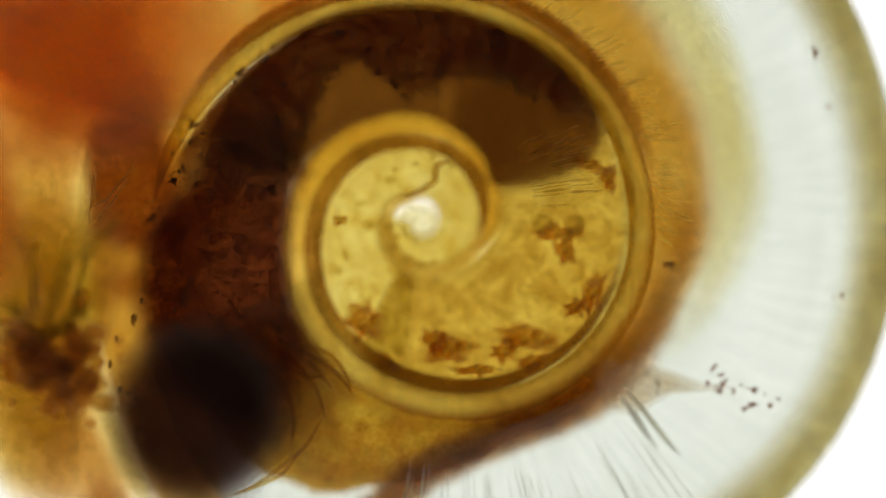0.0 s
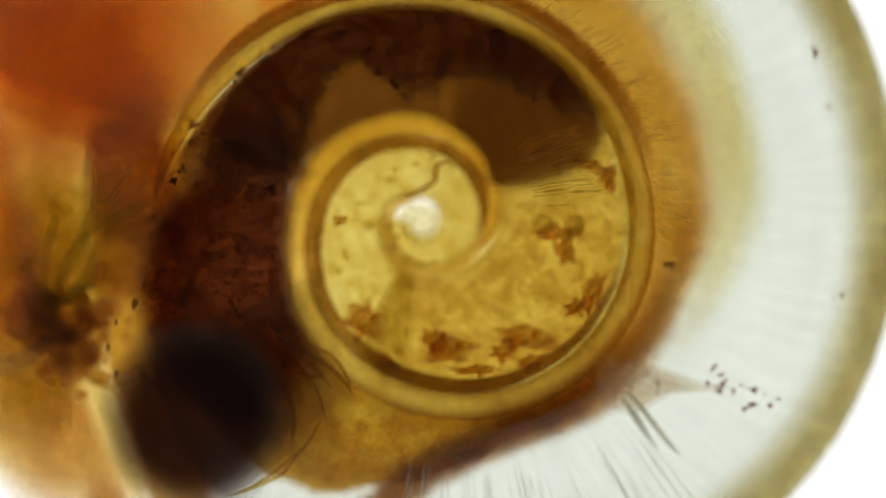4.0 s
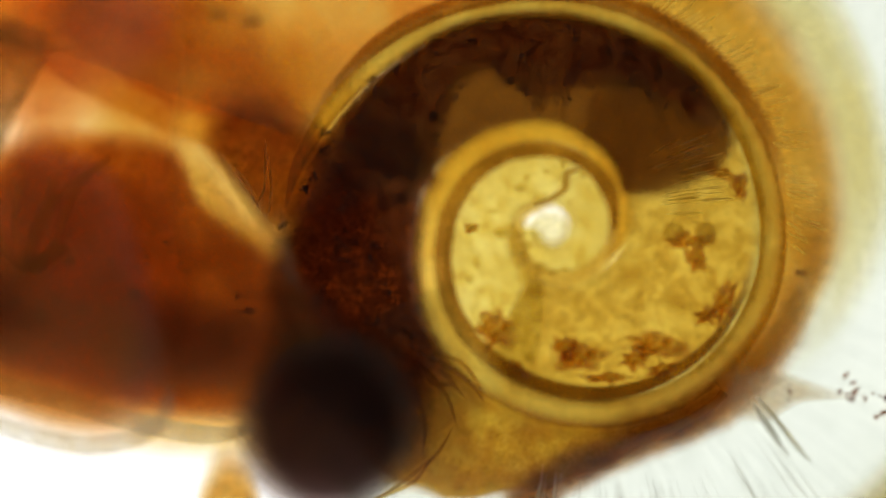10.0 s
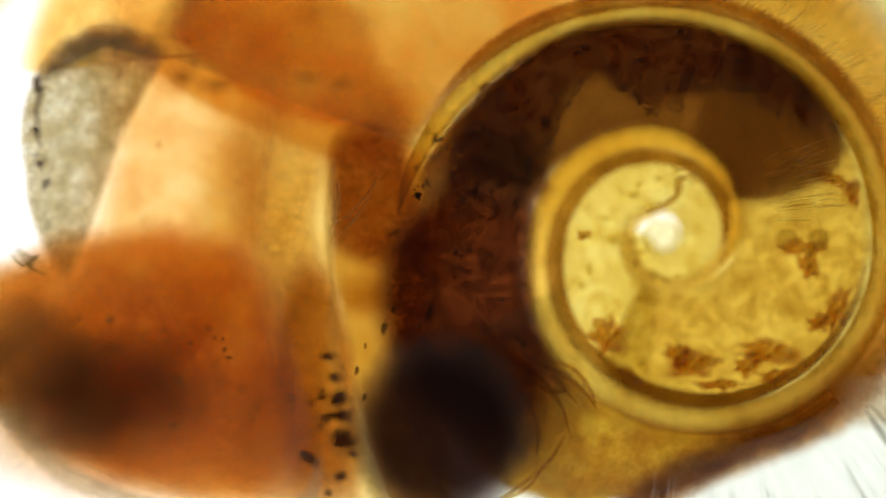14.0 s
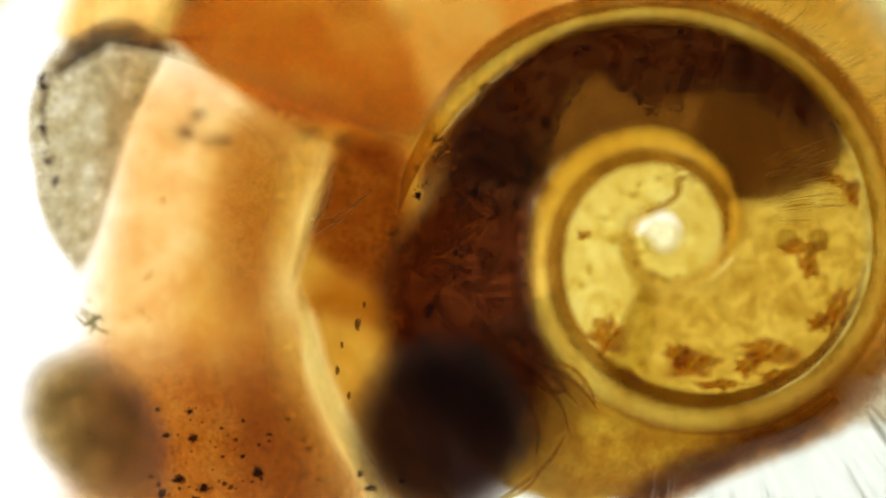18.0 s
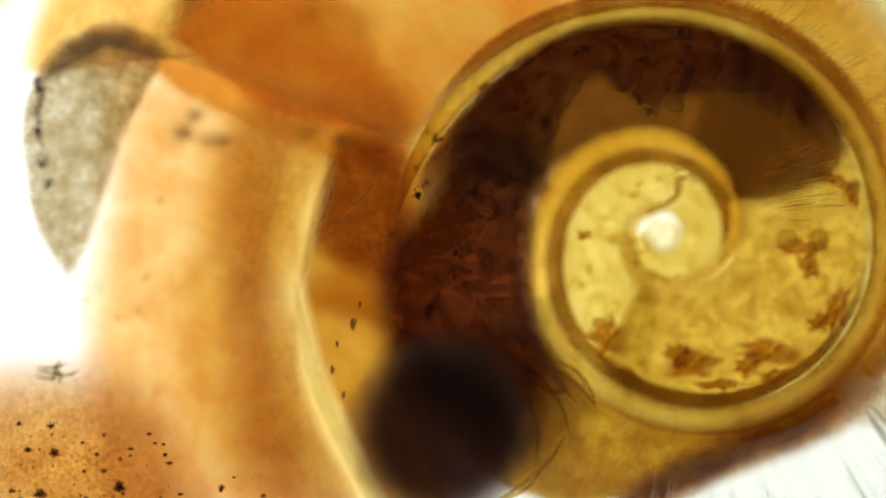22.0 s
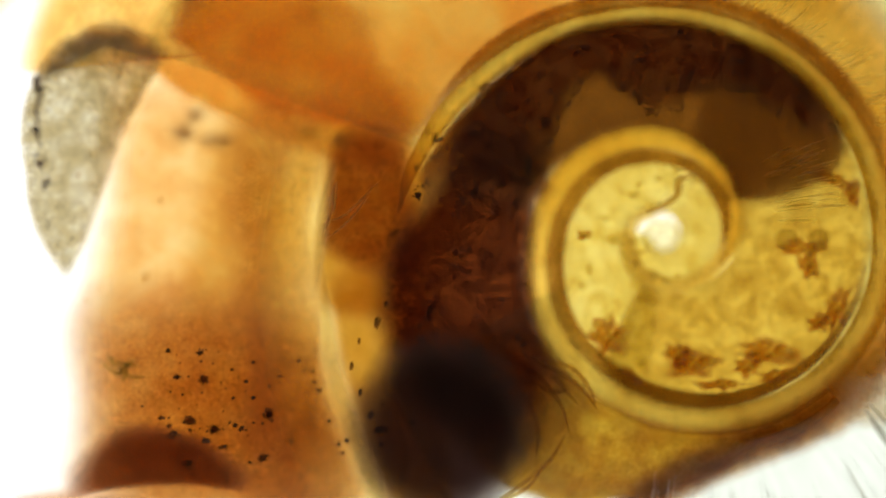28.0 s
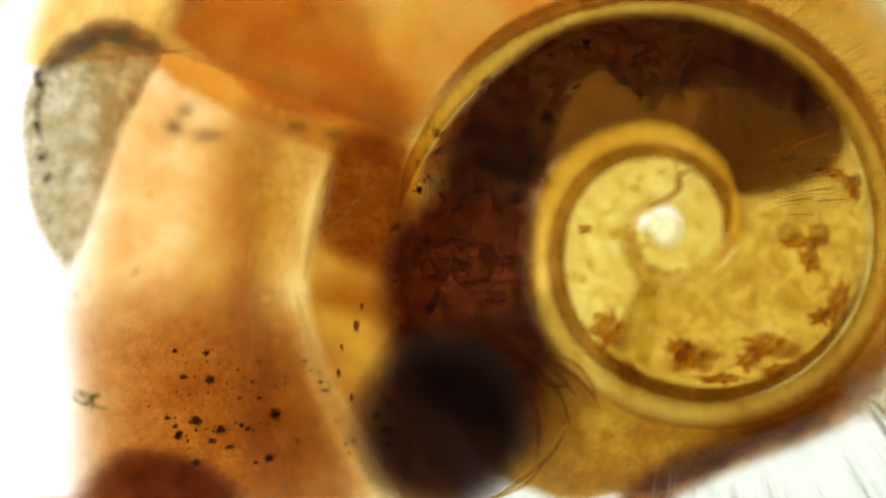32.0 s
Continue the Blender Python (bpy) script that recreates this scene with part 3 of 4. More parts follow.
def marks():
    """Small marks in the coil: rust patches, beads, threads, black specks."""
    for k, (u, v, w, h, deg) in enumerate(((648, 572, 34, 34, -40), (800, 618, 40, 30, 10), (770, 600, 22, 20, 0), (930, 600, 52, 22, 8), (892, 622, 28, 22, 0),
                                                  (1050, 520, 20, 40, 25), (1020, 545, 22, 16, 0), (985, 412, 44, 12, 0), (1000, 440, 18, 26, 0), (1040, 292, 40, 14, 20),
                                                  (1076, 316, 14, 26, 0), (690, 640, 24, 8, 40), (850, 655, 40, 10, 0), (940, 640, 30, 12, -10), (600, 390, 12, 8, 0))):
        rnd = random.Random(k + 3)
        c, s = math.cos(radians(deg)), math.sin(radians(deg))
        loop = []
        for i in range(16):
            a, q = 2 * math.pi * i / 16, 1.15 + 0.9 * (rnd.random() - 0.4)
            x, y = w * q * math.cos(a), h * q * math.sin(a)
            loop.append((u + x * c - y * s, v + x * s + y * c))
        part("rust_patch", pillow(loop, 0.82, 0.06, late=False, n=64, rings=6, seed=k, lump=0.2), M_BLOTCH, snail, "rust brown granular patch")
    for u, v in ((960, 397), (1017, 398)):
        part("pale_bead", ball(at(u, v, 0.84), 22 * U, 22 * U, 14 * U), M_APEX, snail, "pale yellow bead")
    part("brown_thread", tube(smooth_path([at(u, v, 0.74) for u, v in ((800, 285), (772, 294), (770, 318), (745, 338), (712, 352))], 24),
                              ends(24, 6 * U), 0.6, 8), M_DARKLINE, snail, "thin brown winding thread")
    for k, (u, v) in enumerate(((700, 300), (690, 318), (765, 276), (800, 292), (735, 290), (700, 420), (696, 440), (722, 462), (745, 470), (768, 462), (690, 402), (612, 450), (640, 360),
                                (600, 480), (655, 400))):
        part("amber_speck", ball(at(u, v, 0.8), (9 + k * 5 % 9) * U, (8 + k * 3 % 12) * U, 8 * U, 0.2, 14, 8, k), M_ASPECK, snail)
    rnd = random.Random(11)
    specks = []
    while len(specks) < 900:
        d = 384 + 206 * rnd.random()
        f = 0.12 + 0.86 * rnd.random()
        if f < (edge_of(d) - 0.04) or noise.noise(Vector((d / 7, f * 6, 2.0))) < 0.0:
            continue
        r0, w = spiral(d), spiral(d + 360) - spiral(d)
        if (d > 545 and f > 0.8) or (d > 470 and f < 0.24):
            continue
        z = MIDDLE + half_height(d) * math.sqrt(max(0.0, 1 - abs(2 * f - 1) ** 2.5)) * 0.95 + 0.05
        p = polar(d, r0 + w * f, z + 0.03)
        r = (2.0 + 3.4 * rnd.random() ** 1.8) * U
        for i in range(1 if rnd.random() < 0.7 else 3):
            specks.append(ball(p + Vector((rnd.gauss(0, 6), rnd.gauss(0, 6), 0)) * U * (i > 0), r * (0.8 + 0.5 * rnd.random()), r * 1.1, r * 0.6, 0.3, 8, 5, len(specks)))
    part("black_specks", join(specks), M_SPECK, snail, "scattered black pigment specks", kind="stuff")
    # thin fibres over the mantle beside the stomach
    for line in (((470, 612), (520, 640), (560, 690), (575, 740)), ((490, 600), (550, 628), (600, 665), (625, 700)), ((455, 640), (500, 680), (520, 740), (515, 790)),
                 ((430, 870), (480, 840), (540, 790), (570, 740)), ((400, 880), (450, 862), (500, 838), (530, 800)), ((530, 610), (580, 625), (610, 660), (622, 690)),
                 ((520, 655), (545, 668), (575, 664)), ((545, 640), (560, 655), (590, 690))):
        part("mantle_fibre", tube(smooth_path([at(u, v, 0.86) for u, v in line], 20), ends(20, 5 * U, 0.4), 0.6, 7), M_FIBRE, snail, "thin amber fibre")


marks()

# ---- neck, head, foot ----
neck = part("neck", pillow([(110, 520), (150, 320), (200, 16), (400, 34), (535, 150), (512, 320), (496, 430), (496, 540), (512, 660),
                            (540, 800), (600, 960), (520, 1040), (240, 1030), (140, 860), (120, 680)], 0.5, 0.4, lump=0.03), M_PEACH, snail,
            "soft peach orange neck")
lining = part("body_lining", pillow([(380, 190), (560, 130), (800, 150), (850, 330), (800, 520), (800, 640), (820, 800), (760, 940), (560, 930), (420, 900), (320, 760), (290, 560), (330, 360)],
                                    0.3, 0.2, seed=19), M_LINING, snail, "pale cream lining under the collar")
flap = part("mantle_flap", pillow([(20, 130), (50, -20), (110, -190), (300, -230), (580, -60), (700, 110), (756, 246), (708, 322), (600, 300), (480, 250), (330, 180), (210, 110)], 0.6, 0.4, lump=0.03),
            M_FLAP, snail, "amber flap of the mantle")
foot_fold = part("foot_fold", pillow([(240, 350), (330, 280), (480, 285), (590, 320), (640, 410), (720, 480), (800, 540), (880, 610), (905, 690), (850, 760), (760, 812),
                                      (640, 825), (500, 795), (380, 760), (250, 725), (215, 600), (205, 450)], 0.88, 0.34, lump=0.02, seed=12), M_FOOT_FOLD, snail,
                 "dark brown folded front of the foot")
part("dark_core", pillow([(380, 660), (520, 570), (700, 590), (850, 660), (880, 710), (780, 770), (560, 775), (420, 730)], 0.86, 0.2, seed=23), M_BUCCAL, foot_fold,
     "blackish core of the folded foot")
lip = part("lower_lip", pillow([(100, 880), (140, 790), (230, 742), (360, 765), (450, 825), (450, 872), (340, 862), (190, 872)], 0.84, 0.2, n=56, seed=24), M_LIP, snail,
           "dark brown lower lip")
muscle = part("foot_muscle", pillow([(360, -140), (600, -150), (850, -80), (860, 120), (730, 290), (600, 350), (420, 350), (330, 220), (300, 0)], 1.2, 0.3, seed=14), M_MUSCLE,
              snail, "red brown muscle of the foot")
head = part("head", pillow([(-150, 500), (0, 440), (120, 400), (280, 380), (430, 410), (500, 500), (540, 620), (560, 760), (540, 880), (420, 920), (250, 885), (110, 835), (20, 730), (-150, 720)], 1.1, 0.4, lump=0.08, seed=2), M_HEAD, snail, "dark reddish brown head")
part("mouth_mass", ball(at(200, 700, 1.12, True), 200 * U, 130 * U, 70 * U, 0.2, n=36, m=18, seed=5), M_BUCCAL, head, "blackish brown mouth mass")
part("foot_hem", tube(smooth_path([at(u, v, 1.02, True) for u, v in ((-150, 712), (-10, 722), (60, 790), (120, 842), (250, 894), (420, 930), (540, 892), (566, 800))], 48), ends(48, 20 * U, 0.2), 0.4),
     M_HEM, head, "pale translucent hem of the foot")
part("foot_hem", tube(smooth_path([at(u, v, 0.9, True) for u, v in ((206, 560), (214, 660), (250, 734), (380, 772), (500, 808), (640, 836), (740, 824))], 48), ends(48, 20 * U, 0.2), 0.4), M_HEM,
     foot_fold, "pale translucent hem of the foot")
cheek = part("cheek", pillow([(50, 600), (320, 545), (500, 600), (620, 740), (690, 920), (540, 1060), (280, 1080), (40, 1000), (40, 800)],
                             0.62, 0.45, seed=4), M_CHEEK, snail, "orange cheek with black pigment spots")
foot = part("foot", pillow([(30, 230), (46, 150), (75, 95), (120, 58), (200, 55), (290, 92), (268, 150), (222, 240), (188, 340), (152, 440), (118, 506), (84, 470), (50, 400), (38, 310)],
                           0.8, 0.3, lump=0.03, seed=6), M_LOBE, snail, "grey translucent edge of the foot")
fringe = part("foot_fringe", pillow([(60, 150), (84, 96), (130, 58), (190, 36), (250, 44), (310, 92), (318, 116), (262, 84), (205, 66), (140, 84), (96, 112)], 0.66, 0.12, lump=0.25, seed=16),
              M_FRINGE, snail, "dark pigmented fringe of the foot")
tentacle = part("tentacle", pillow([(30, 715), (65, 630), (150, 595), (250, 640), (320, 740), (330, 880), (200, 920), (70, 820)], 0.95, 0.4, seed=8),
                M_KNOB, snail, "rounded grey brown tentacle base")
fold = part("spotted_fold", pillow([(540, 420), (592, 450), (630, 560), (652, 700), (660, 850), (600, 890), (520, 870), (488, 700), (494, 520)], 0.82, 0.2, n=56, seed=9), M_FOLD, snail,
            "amber fold with a row of black spots")
# collar folds: their refracted highlight is a near-clear cream gap between tinted sides
upper_a, lower_a = at(592, 290, 0.95, True), at(670, 890, 0.95, True)
collar_up = part("upper_collar", tube(smooth_path([at(594, 280, 0.95, True), at(566, 380, 0.95, True), at(545, 510, 0.95, True)], 24),
                                      ends(24, 16 * U, 0.5), 0.6), M_COLLAR, snail, "upper fold of the collar, its refraction highlight put in as cream", pivot=upper_a)
collar_low = part("lower_collar", tube(smooth_path([at(700, 980, 0.95, True), at(670, 890, 0.95, True), at(600, 760, 0.95, True), at(552, 640, 0.95, True),
                                                    at(525, 500, 0.95, True)], 32), ends(32, 20 * U, 0.3), 0.6), M_COLLAR, snail,
                  "lower fold of the collar, its refraction highlight put in as cream", pivot=lower_a)

part("throat_fold", pillow([(590, 226), (730, 220), (760, 400), (720, 570), (600, 570), (544, 530), (558, 390)], 0.5, 0.35, n=56, seed=31), M_THROAT, collar_up,
     "amber upper throat")
part("throat_shade", pillow([(588, 236), (650, 216), (715, 226), (736, 300), (744, 420), (724, 520), (660, 512), (600, 488), (552, 440), (560, 360), (574, 300)], 0.7, 0.2, n=64, lump=0.06, seed=37),
     M_SHADE, collar_up, "brown granular upper throat")
for line in (((560, 392), (600, 384), (640, 352), (668, 326)), ((572, 420), (610, 392), (650, 350)), ((586, 330), (580, 372), (566, 410)), ((594, 320), (590, 350), (582, 384))):
    part("throat_line", tube(smooth_path([at(u, v, 0.86, True) for u, v in line], 16), ends(16, 2.4 * U, 0.4), 0.8, 6), M_DARKLINE, collar_up)
part("neck_side", pillow([(608, 200), (568, 380), (544, 540), (410, 640), (370, 420), (400, 190), (505, 120)], 0.72, 0.3, n=56, seed=32), M_SIDE, collar_up,
     "peach side of the neck")
part("throat_fold", pillow([(538, 480), (700, 500), (770, 700), (810, 960), (728, 1000), (688, 900), (620, 760), (566, 640)], 0.5, 0.35, n=56, seed=33), M_THROAT, collar_low,
     "amber lower throat")
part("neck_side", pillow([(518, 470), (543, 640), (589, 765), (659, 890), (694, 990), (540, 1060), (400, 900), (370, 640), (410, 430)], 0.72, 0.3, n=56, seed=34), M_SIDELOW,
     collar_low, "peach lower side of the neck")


def spots():
    for u, v, r in ((590, 618, 13), (600, 655, 13), (608, 693, 18), (610, 722, 21), (616, 765, 23), (556, 798, 13), (612, 830, 11), (560, 700, 7), (575, 742, 6),
                    (590, 860, 8), (580, 690, 8), (585, 728, 9), (634, 790, 9), (545, 790, 8), (568, 806, 9)):
        rnd = random.Random(int(u + v))
        part("pigment_spot", ball(at(u, v, 0.95, True), r * U * 1.1, r * U * (0.6 + 0.3 * rnd.random()), r * U * 0.4, 1.2, 18, 10, int(u)), M_PIGMENT, fold)
    rnd = random.Random(21)
    done = [(325, 762, 13), (318, 715, 9), (440, 823, 14), (278, 757, 8), (262, 712, 6), (375, 744, 6), (460, 755, 7), (528, 780, 7), (503, 745, 6),
            (300, 835, 12), (345, 850, 13), (392, 848, 10), (548, 835, 7), (640, 850, 12), (620, 825, 9), (270, 860, 12), (330, 870, 10), (400, 765, 6),
            (250, 830, 10), (480, 870, 7), (360, 880, 9), (430, 900, 10), (300, 910, 10)]
    for u, v, r in done:
        part("pigment_spot", ball(at(u, v, 0.86, True), r * U * (0.6 + 0.5 * rnd.random()), r * U * (0.4 + 0.4 * rnd.random()), r * U * 0.4, 1.1, 18, 10, int(u + v)), M_PIGMENT, cheek)
    items = []
    for i in range(80):
        k = rnd.choice(done)
        u, v = k[0] + rnd.gauss(0, 34), k[1] + rnd.gauss(0, 26)
        r = (1.5 + 3.5 * rnd.random() ** 2) * U
        items.append(ball(at(u, v, 0.86, True), r * (0.7 + 0.8 * rnd.random()), r, r * 0.5, 0.6, 8, 5, i))
    part("pigment_dust", join(items), M_PIGMENT, cheek, "fine dark pigment specks", kind="stuff")
    for u, v, a, b in ((326, 236, 20, 14), (385, 250, 34, 9), (345, 205, 14, 12), (545, 235, 26, 9), (605, 246, 24, 9)):
        part("pigment_smudge", ball(at(u, v, 0.6, True), a * U, b * U, 10 * U, 0.8, 20, 10, int(u)), M_FRINGE, neck)
    for u, v, r in ((628, 574, 9), (592, 655, 7), (612, 700, 6), (600, 610, 5), (640, 540, 5)):
        part("pigment_spot", ball(at(u, v, 0.85, True), r * U * 0.7, r * U * 1.3, r * U * 0.5, 0.9, 16, 9, int(u)), M_KNOB, collar_low)
    for u, v, a, b in ((560, 18, 40, 24), (645, 40, 22, 30), (250, 20, 16, 12)):
        part("grey_smudge", ball(at(u, v, 0.35, True), a * U, b * U, 10 * U, 0.7, 20, 10, int(u)), M_TAN, flap)
    items = []
    for i in range(60):
        f = rnd.random()
        f = f ** 1.5
        u, v = 66 - 10 * math.sin(f * 3.1) + 26 * f + rnd.gauss(0, 5), 135 + 270 * f
        r = (2 + 5 * rnd.random() ** 2) * U
        items.append(ball(at(u, v, 0.98, True), r * 0.8, r * (1 + 0.8 * rnd.random()), r * 0.5, 0.7, 10, 6, i))
    part("edge_specks", join(items), M_PIGMENT, foot, "black specks along the edge", kind="stuff")
    items = []
    for i in range(220):
        u, v = 130 + 440 * rnd.random(), 180 + 700 * rnd.random()
        items.append(grain_ball(at(u, v, 0.72, True), (1.2 + 3.5 * rnd.random() ** 3) * U, rnd, 0.9, 0.5))
    part("dark_grains", join(items), M_CRUMB, neck, "scattered brown grains", kind="stuff")


spots()

# ---- loose things ----
clump_at = at(515, 640, 1.05, True)
clump = tagged(empty("algae_clump", clump_at), "green algae threads tangled with brown crumbs, stuck to the snail", "algae")


def fill_clump():
    rnd = random.Random(5)
    lines = (((435, 574), (470, 580), (505, 615), (515, 625)), ((500, 460), (492, 520), (500, 570), (520, 625)), ((615, 430), (585, 465), (555, 500), (530, 540)),
             ((605, 585), (570, 580), (545, 595), (520, 628)), ((440, 600), (425, 575), (445, 560), (500, 605)), ((570, 492), (545, 550), (525, 600), (512, 622)),
             ((560, 440), (550, 490), (530, 560), (520, 620)), ((590, 480), (575, 540), (560, 590), (530, 625)), ((480, 545), (470, 570), (490, 600), (525, 630)),
             ((590, 560), (568, 600), (540, 622), (515, 618)), ((655, 410), (620, 440), (600, 470), (585, 500)), ((540, 520), (520, 560), (525, 600), (545, 622)))
    for line in lines:
        part("alga_thread", tube(smooth_path([at(u, v, 1.05 + 0.04 * rnd.random(), True) for u, v in line], 20), ends(20, (2 + 1.6 * rnd.random()) * U, 0.2), 1.0, 7), M_ALGA, clump)


crumbs_at = at(500, 680, 1.0, True)
crumbs = tagged(empty("crumb_heap", crumbs_at), "heap of brown and yellow food crumbs by the mouth", "crumbs")


def fill_crumbs():
    rnd = random.Random(6)
    for i in range(150):
        u, v = 535 + rnd.gauss(0, 52), 676 + rnd.gauss(0, 40)
        r = (6 + 20 * rnd.random() ** 2) * U
        part("crumb", ball(at(u, v, 0.94 + 0.08 * rnd.random(), True), r * (0.8 + 0.8 * rnd.random()), r, r * 0.7, 0.9, 12, 8, i), M_CRUMB, crumbs)


    part("algae_film", pillow([(380, 400), (480, 340), (650, 370), (665, 540), (600, 720), (570, 900), (430, 940), (360, 700)], 0.9, 0.12, seed=41), M_ALGAFILM, crumbs,
         "yellow green slimy film")


fill_crumbs()
fill_clump()

tuft = tagged(empty("algae_tuft", at(225, 590, 0.95, True)), "small tuft of thin green algae threads on the foot", "algae")
for line in (((194, 566), (214, 582), (236, 604), (262, 610)), ((190, 572), (206, 590), (224, 598)), ((200, 562), (226, 580), (250, 588)), ((208, 600), (222, 588), (246, 574)),
             ((216, 612), (228, 596), (230, 574))):
    part("alga_thread", tube(smooth_path([at(u, v, 0.95, True) for u, v in line], 16), ends(16, 2.2 * U, 0.3), 1.0, 6), M_ALGA, tuft)


def debris():
    rnd = random.Random(9)
    for u, v, k, spread in ((1268, 682, 9, 16), (1290, 690, 5, 14), (1330, 690, 3, 10), (1330, 718, 5, 14), (1365, 705, 2, 20), (1183, 468, 4, 6), (1470, 520, 2, 8),
                            (1470, 190, 2, 6), (1445, 95, 2, 6), (1160, 690, 2, 10)):
        c = at(u, v, 0.95)
        ob = empty("debris_speck", c)
        tagged(ob, "tiny rust brown debris specks stuck on the clear shell", "debris", "debris on the shell")
        for i in range(k):
            part("grain", grain_ball(c + Vector((rnd.gauss(0, spread), rnd.gauss(0, spread * 0.6), 0)) * U, (2 + 4 * rnd.random()) * U, rnd, 0.9, 0.5), M_DEBRIS, ob)


debris()


# ---- what moves ----
def shifted(ob, rows):
    """Key a part by offsets (t, du, dv, turn) from where it was built."""
    base = ob.location.copy()
    walk(ob, [(t, pose(base.x + du * U, base.y - dv * U, base.z, 0, 0, turn)) for t, du, dv, turn in rows])


ELBOW = [(0, 585, 560, 690, 910), (5.5, 590, 520, 670, 880), (7, 598, 506, 680, 880), (7.5, 640, 490, 735, 895), (8, 705, 495, 870, 800), (9, 722, 495, 892, 780),
         (10, 735, 490, 830, 770), (10.5, 690, 530, 660, 850), (11, 600, 520, 665, 860), (11.5, 590, 500, 665, 880), (13, 590, 490, 675, 900), (14.5, 585, 490, 675, 900),
         (16.5, 535, 500, 675, 890), (17, 515, 500, 675, 890), (19, 540, 470, 680, 890), (21, 552, 500, 670, 890), (22, 530, 520, 665, 890), (23, 490, 545, 665, 890),
         (24, 455, 560, 665, 890), (25, 458, 540, 668, 890), (25.5, 480, 530, 670, 890), (27.5, 565, 470, 675, 890), (29, 568, 460, 675, 890),
         (30, 555, 490, 670, 890), (31, 505, 560, 670, 890), (32, 530, 540, 690, 900)]


def motions():
    shifted(head, [(0, -60, -300, 0), (3, -50, -280, 0), (5.5, 0, -200, 0), (7, 10, -180, 0), (7.5, 40, -110, -3), (8, 150, -100, -4), (8.5, 170, -105, -3), (9, 175, -110, -2),
                   (9.5, 60, -110, 0), (10, -60, -130, 0), (10.5, -40, -125, 0), (11, 10, -110, 0), (12, 0, -85, 0), (12.5, 0, -70, 0), (13, 0, -40, 0), (13.5, 0, -10, 0),
                   (14, 0, 0, 0), (14.5, -20, 10, 0), (16.5, -540, 160, 10), (19, -600, 180, 10), (20, -600, 200, 0), (23, -500, 420, 0), (25.5, -300, 520, 0),
                   (27.5, -120, 540, 0), (30, -120, 550, 0), (32, -120, 560, 0)])
    shifted(lip, [(0, -600, 350, 0), (20, -600, 350, 0), (23, -520, 320, 0), (25.5, -260, 160, 0), (27.5, 0, 0, 0), (29, 0, 0, 0), (30, 5, 15, 0), (31, -5, 30, 0), (32, 0, 50, 0)])
    shifted(lining, [(0, 0, 0, 0), (7, 0, 0, 0), (8, 0, -90, 0), (12.5, 0, -90, 0), (14, 0, 0, 0), (32, 0, 0, 0)])
    shifted(foot_fold, [(0, -560, 120, 0), (5.5, -560, 130, 0), (7, -470, 160, 0), (7.5, -260, 110, -4), (8, -25, 0, -4), (8.5, 5, -15, -2), (9, 0, -28, 0), (9.5, -35, -36, 0),
                        (10, -80, -55, 0), (10.5, -185, -50, 0), (10.8, -300, -20, 0), (11, -390, 0, 0), (11.5, -500, -40, 0), (12, -700, -80, 0), (13, -860, -60, 0),
                        (14.5, -920, 0, 0), (16.5, -940, 100, 0), (20, -900, 300, 0), (23, -700, 500, 0), (25.5, -500, 560, 0), (27.5, -300, 580, 0),
                        (29, -300, 580, 0), (32, -300, 600, 0)])
    shifted(neck, [(0, -120, -190, 0), (7, -100, -200, 0), (8, 30, -190, 0), (10, 40, -200, 0), (11, 20, -180, 0), (12, 0, -160, 0), (13, -10, -130, 0), (14.5, 0, -80, 0),
                   (16.5, 0, 0, 0), (20, 10, 0, 0), (22, 0, 0, 0), (23.5, -45, 10, 0), (24, -60, 10, 0), (25, -60, 10, 0), (25.5, -45, 10, 0), (27.5, 0, 0, 0), (30, -5, 0, 0), (31, -40, 0, 0), (32, -20, 0, 0)])
    shifted(muscle, [(0, 0, 0, 0), (7, 0, 10, 0), (8, -120, -30, 0), (9, -240, -50, 0), (10, -330, -60, 0), (10.5, -380, -80, 0), (12, -520, -140, 0), (13, -720, -200, 0), (32, -720, -200, 0)])
    shifted(flap, [(0, 0, 0, 0), (14.5, 0, 0, 0), (16.5, 10, -5, -1), (18, 60, -22, -6), (19.5, 60, -22, -6), (20.5, 35, -14, -3), (22, 0, 0, 0), (32, 0, 0, 0)])
    shifted(crumbs, [(0, 0, 0, 0), (1, 0, 0, 0), (2, 6, -15, 0), (3, 20, -45, -8), (3.5, 15, -55, -10), (5.5, -5, -110, -20), (7, -30, -120, -20), (8, -150, -60, -20), (9, -320, -60, -20),
                     (10.5, -640, -100, 0), (12, -800, -100, 0), (32, -800, -100, 0)])
    shifted(cheek, [(0, -300, 40, 0), (7, -260, -60, 0), (8, -60, -270, 0), (10, 0, -290, 0), (11, -60, -290, 0), (12, -60, -280, 0), (13, -55, -220, 0), (14, -124, -148, 0),
                    (14.5, -122, -131, 0), (16.5, -39, -24, 0), (17, -22, -1, 0), (18, 17, 14, 0), (19, 0, 0, 0), (19.5, -108, -40, 0), (20, -183, -40, 0),
                    (20.5, -243, -15, 0), (21, -235, 0, 0), (22, -230, 40, 0), (23, -240, 60, 0), (24, -240, 60, 0), (25, -220, 30, 0), (25.5, -180, 15, 0), (27.5, 31, -93, 0),
                    (29, 39, -72, 0), (30, 48, -55, 0), (31, 36, -90, 0), (32, 45, -80, 0)])
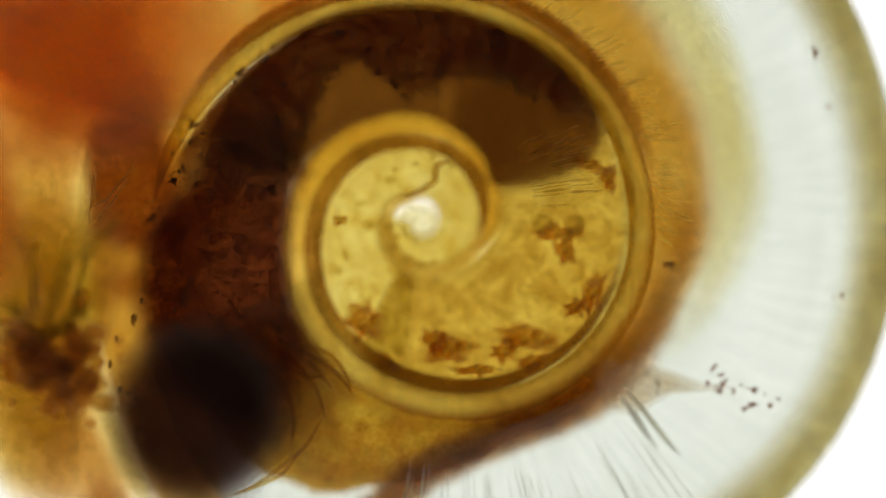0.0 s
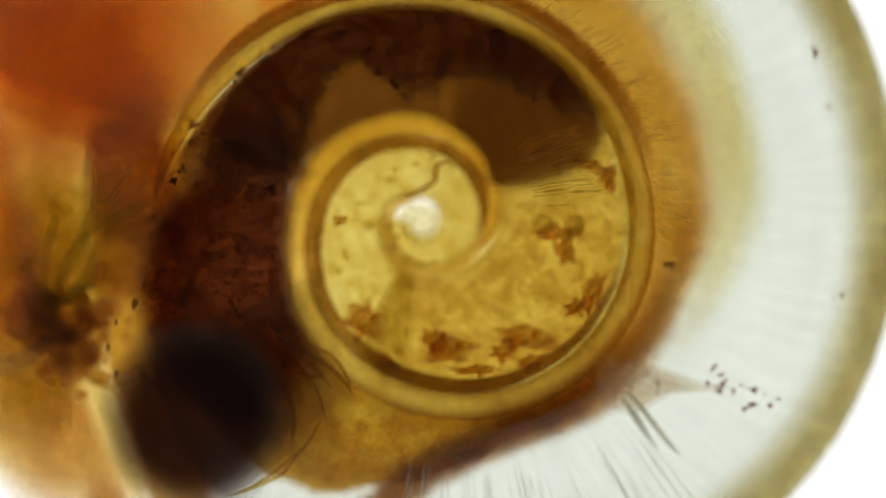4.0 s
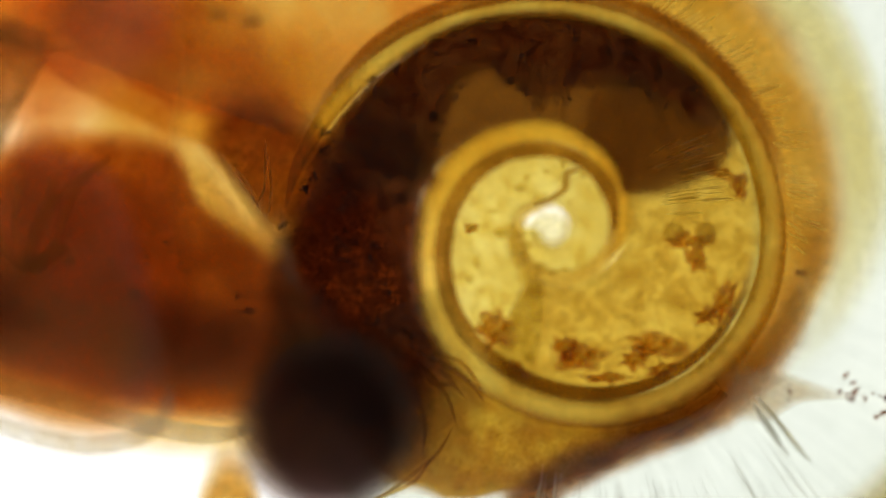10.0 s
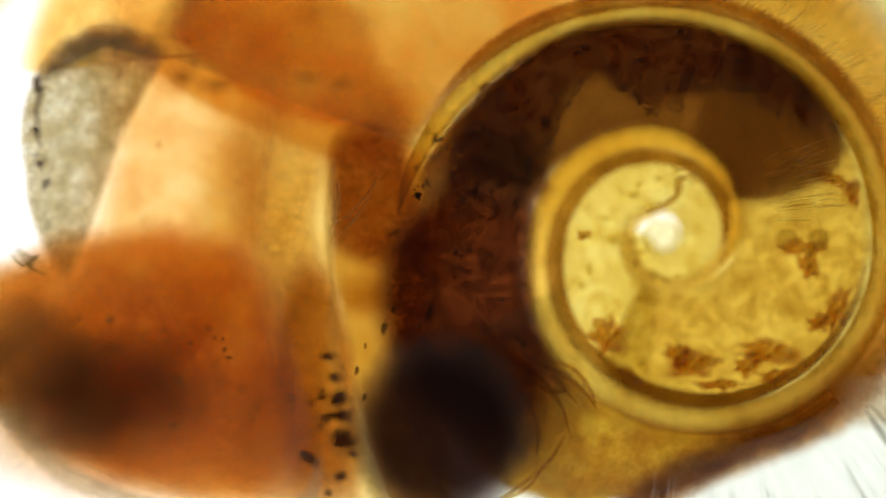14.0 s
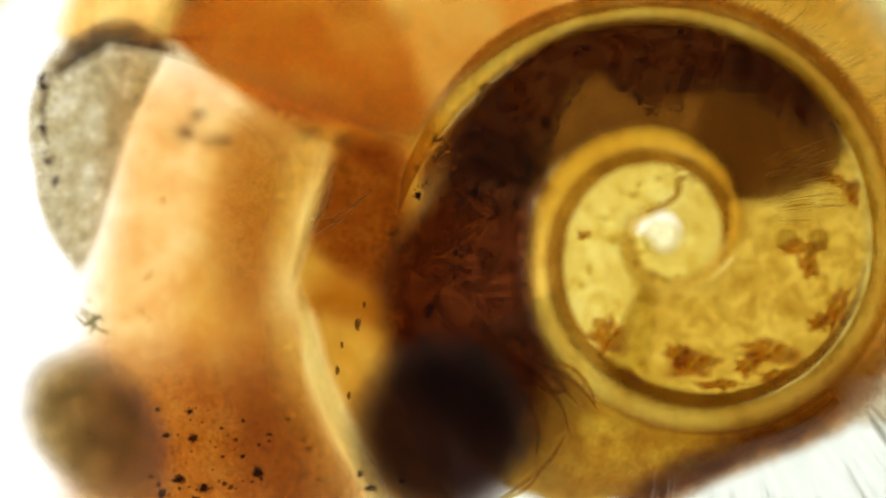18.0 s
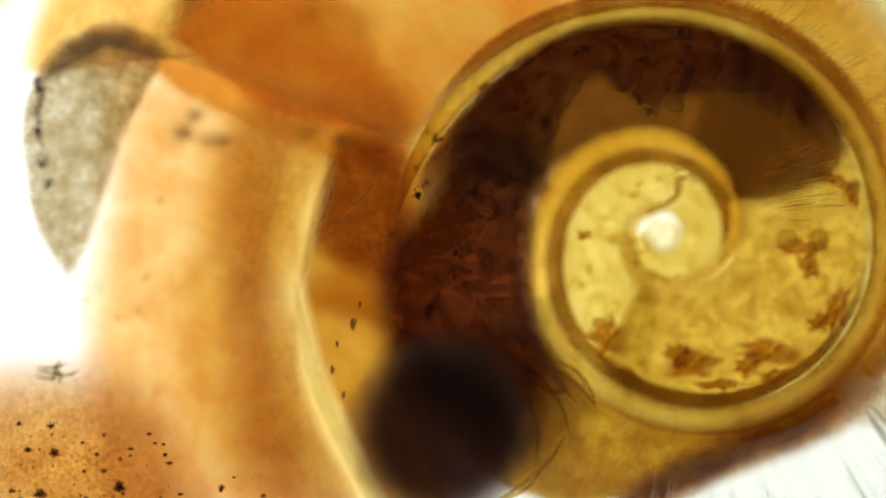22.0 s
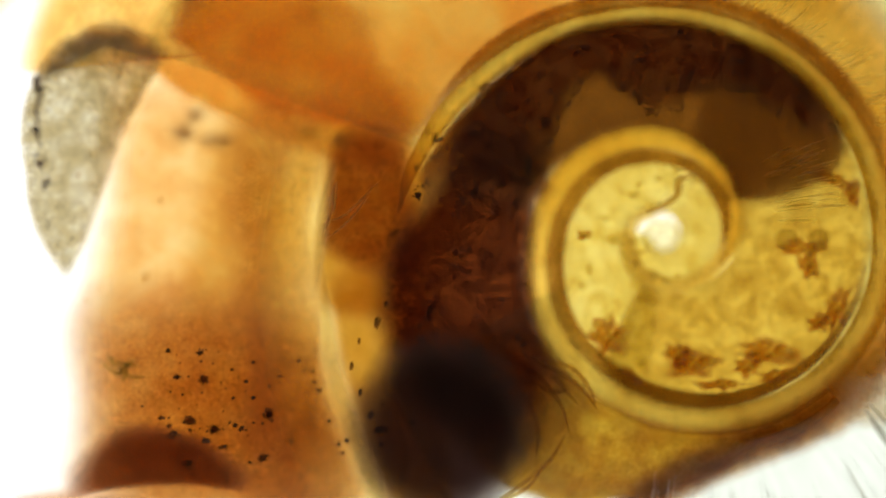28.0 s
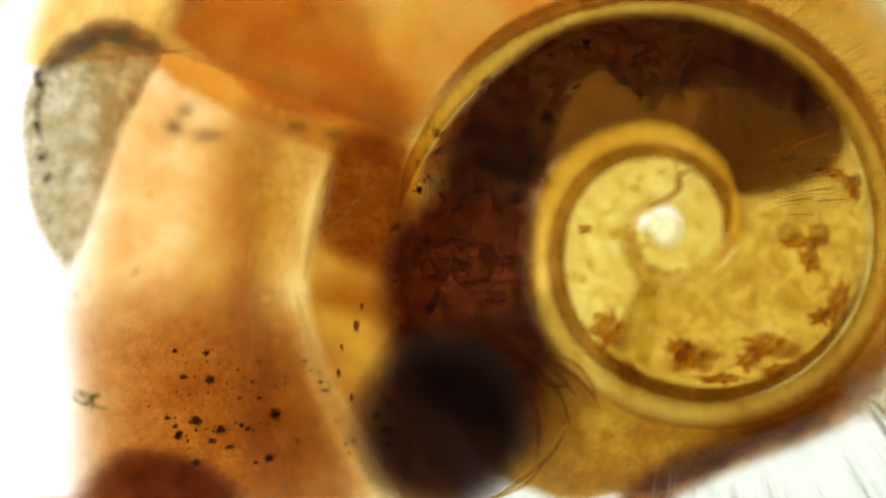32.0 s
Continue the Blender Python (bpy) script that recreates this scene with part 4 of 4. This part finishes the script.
    shifted(tentacle, [(0, -500, 0, 0), (10.5, -400, 0, 0), (12, -220, -150, 0), (13, -110, -120, 0), (14.5, -110, -70, 0), (16.5, -20, -10, 0), (19, -15, 0, 0), (19.5, -120, -50, 0),
                       (20, -300, -60, 0), (21, -330, -60, 0), (22, -330, 0, 0), (25, -330, 160, 0), (27.5, -420, 240, 0), (32, -420, 260, 0)])
    shifted(fold, [(0, 60, 430, 0), (9.5, 60, 430, 0), (10.5, 20, 160, 0), (11, 0, -50, 0), (11.5, -5, -40, 0), (13, 0, 0, 0), (14.5, -12, 40, 0), (16.5, 20, 330, 0),
                   (18, 30, 430, 0), (32, 30, 430, 0)])
    shifted(clump, [(0, 0, 0, 0), (1, 0, 0, 0), (2, 4, -15, 0), (3, 15, -50, -8), (3.5, 10, -55, -10), (5.5, -20, -100, -20), (7, -40, -110, -20), (8, -60, -60, -20), (9, -150, -80, -20),
                    (10.5, -330, -150, 0), (12, -500, -160, 0), (13, -640, -150, 0), (32, -640, -100, 0)])
    shifted(tuft, [(0, -330, 0, 0), (10.5, -330, -100, 0), (12, -250, -150, 0), (13, -175, -130, 0), (14.5, -170, -120, 0), (16.5, -10, -10, 0), (17, 0, 0, 0), (18, -60, -20, 0), (19, -80, -10, 10),
                   (20, -100, 20, 30), (21, -105, 25, 30), (22, -125, 70, 35), (24, -110, 140, 40), (25.5, -110, 120, 40), (27.5, -10, 65, 10), (28, -5, 65, 10), (29, -50, 100, 10),
                   (30, -60, 150, 10), (31, -85, 160, 10), (32, -65, 130, 10)])
    up_rows, low_rows = [], []
    for t, ex, ey, bx, by in ELBOW:
        up = math.degrees(math.atan2(-(ey - 290), ex - 592)) - math.degrees(math.atan2(-(510 - 290), 545 - 592))
        low = math.degrees(math.atan2(by - ey, ex - bx)) - math.degrees(math.atan2(890 - 500, 525 - 670))
        up_rows.append((t, 0, 0, up))
        low_rows.append((t, bx - 670, by - 890, low))
    shifted(collar_up, up_rows)
    shifted(collar_low, low_rows)
    for ob in (foot, fringe):
        shifted(ob, [(0, 0, 0, 0), (14, 0, 0, 0), (16.5, 0, 0, 0), (19, 20, -10, 4), (21, 10, 0, 2), (23, 0, 0, 0), (32, 0, 0, 0)])


motions()
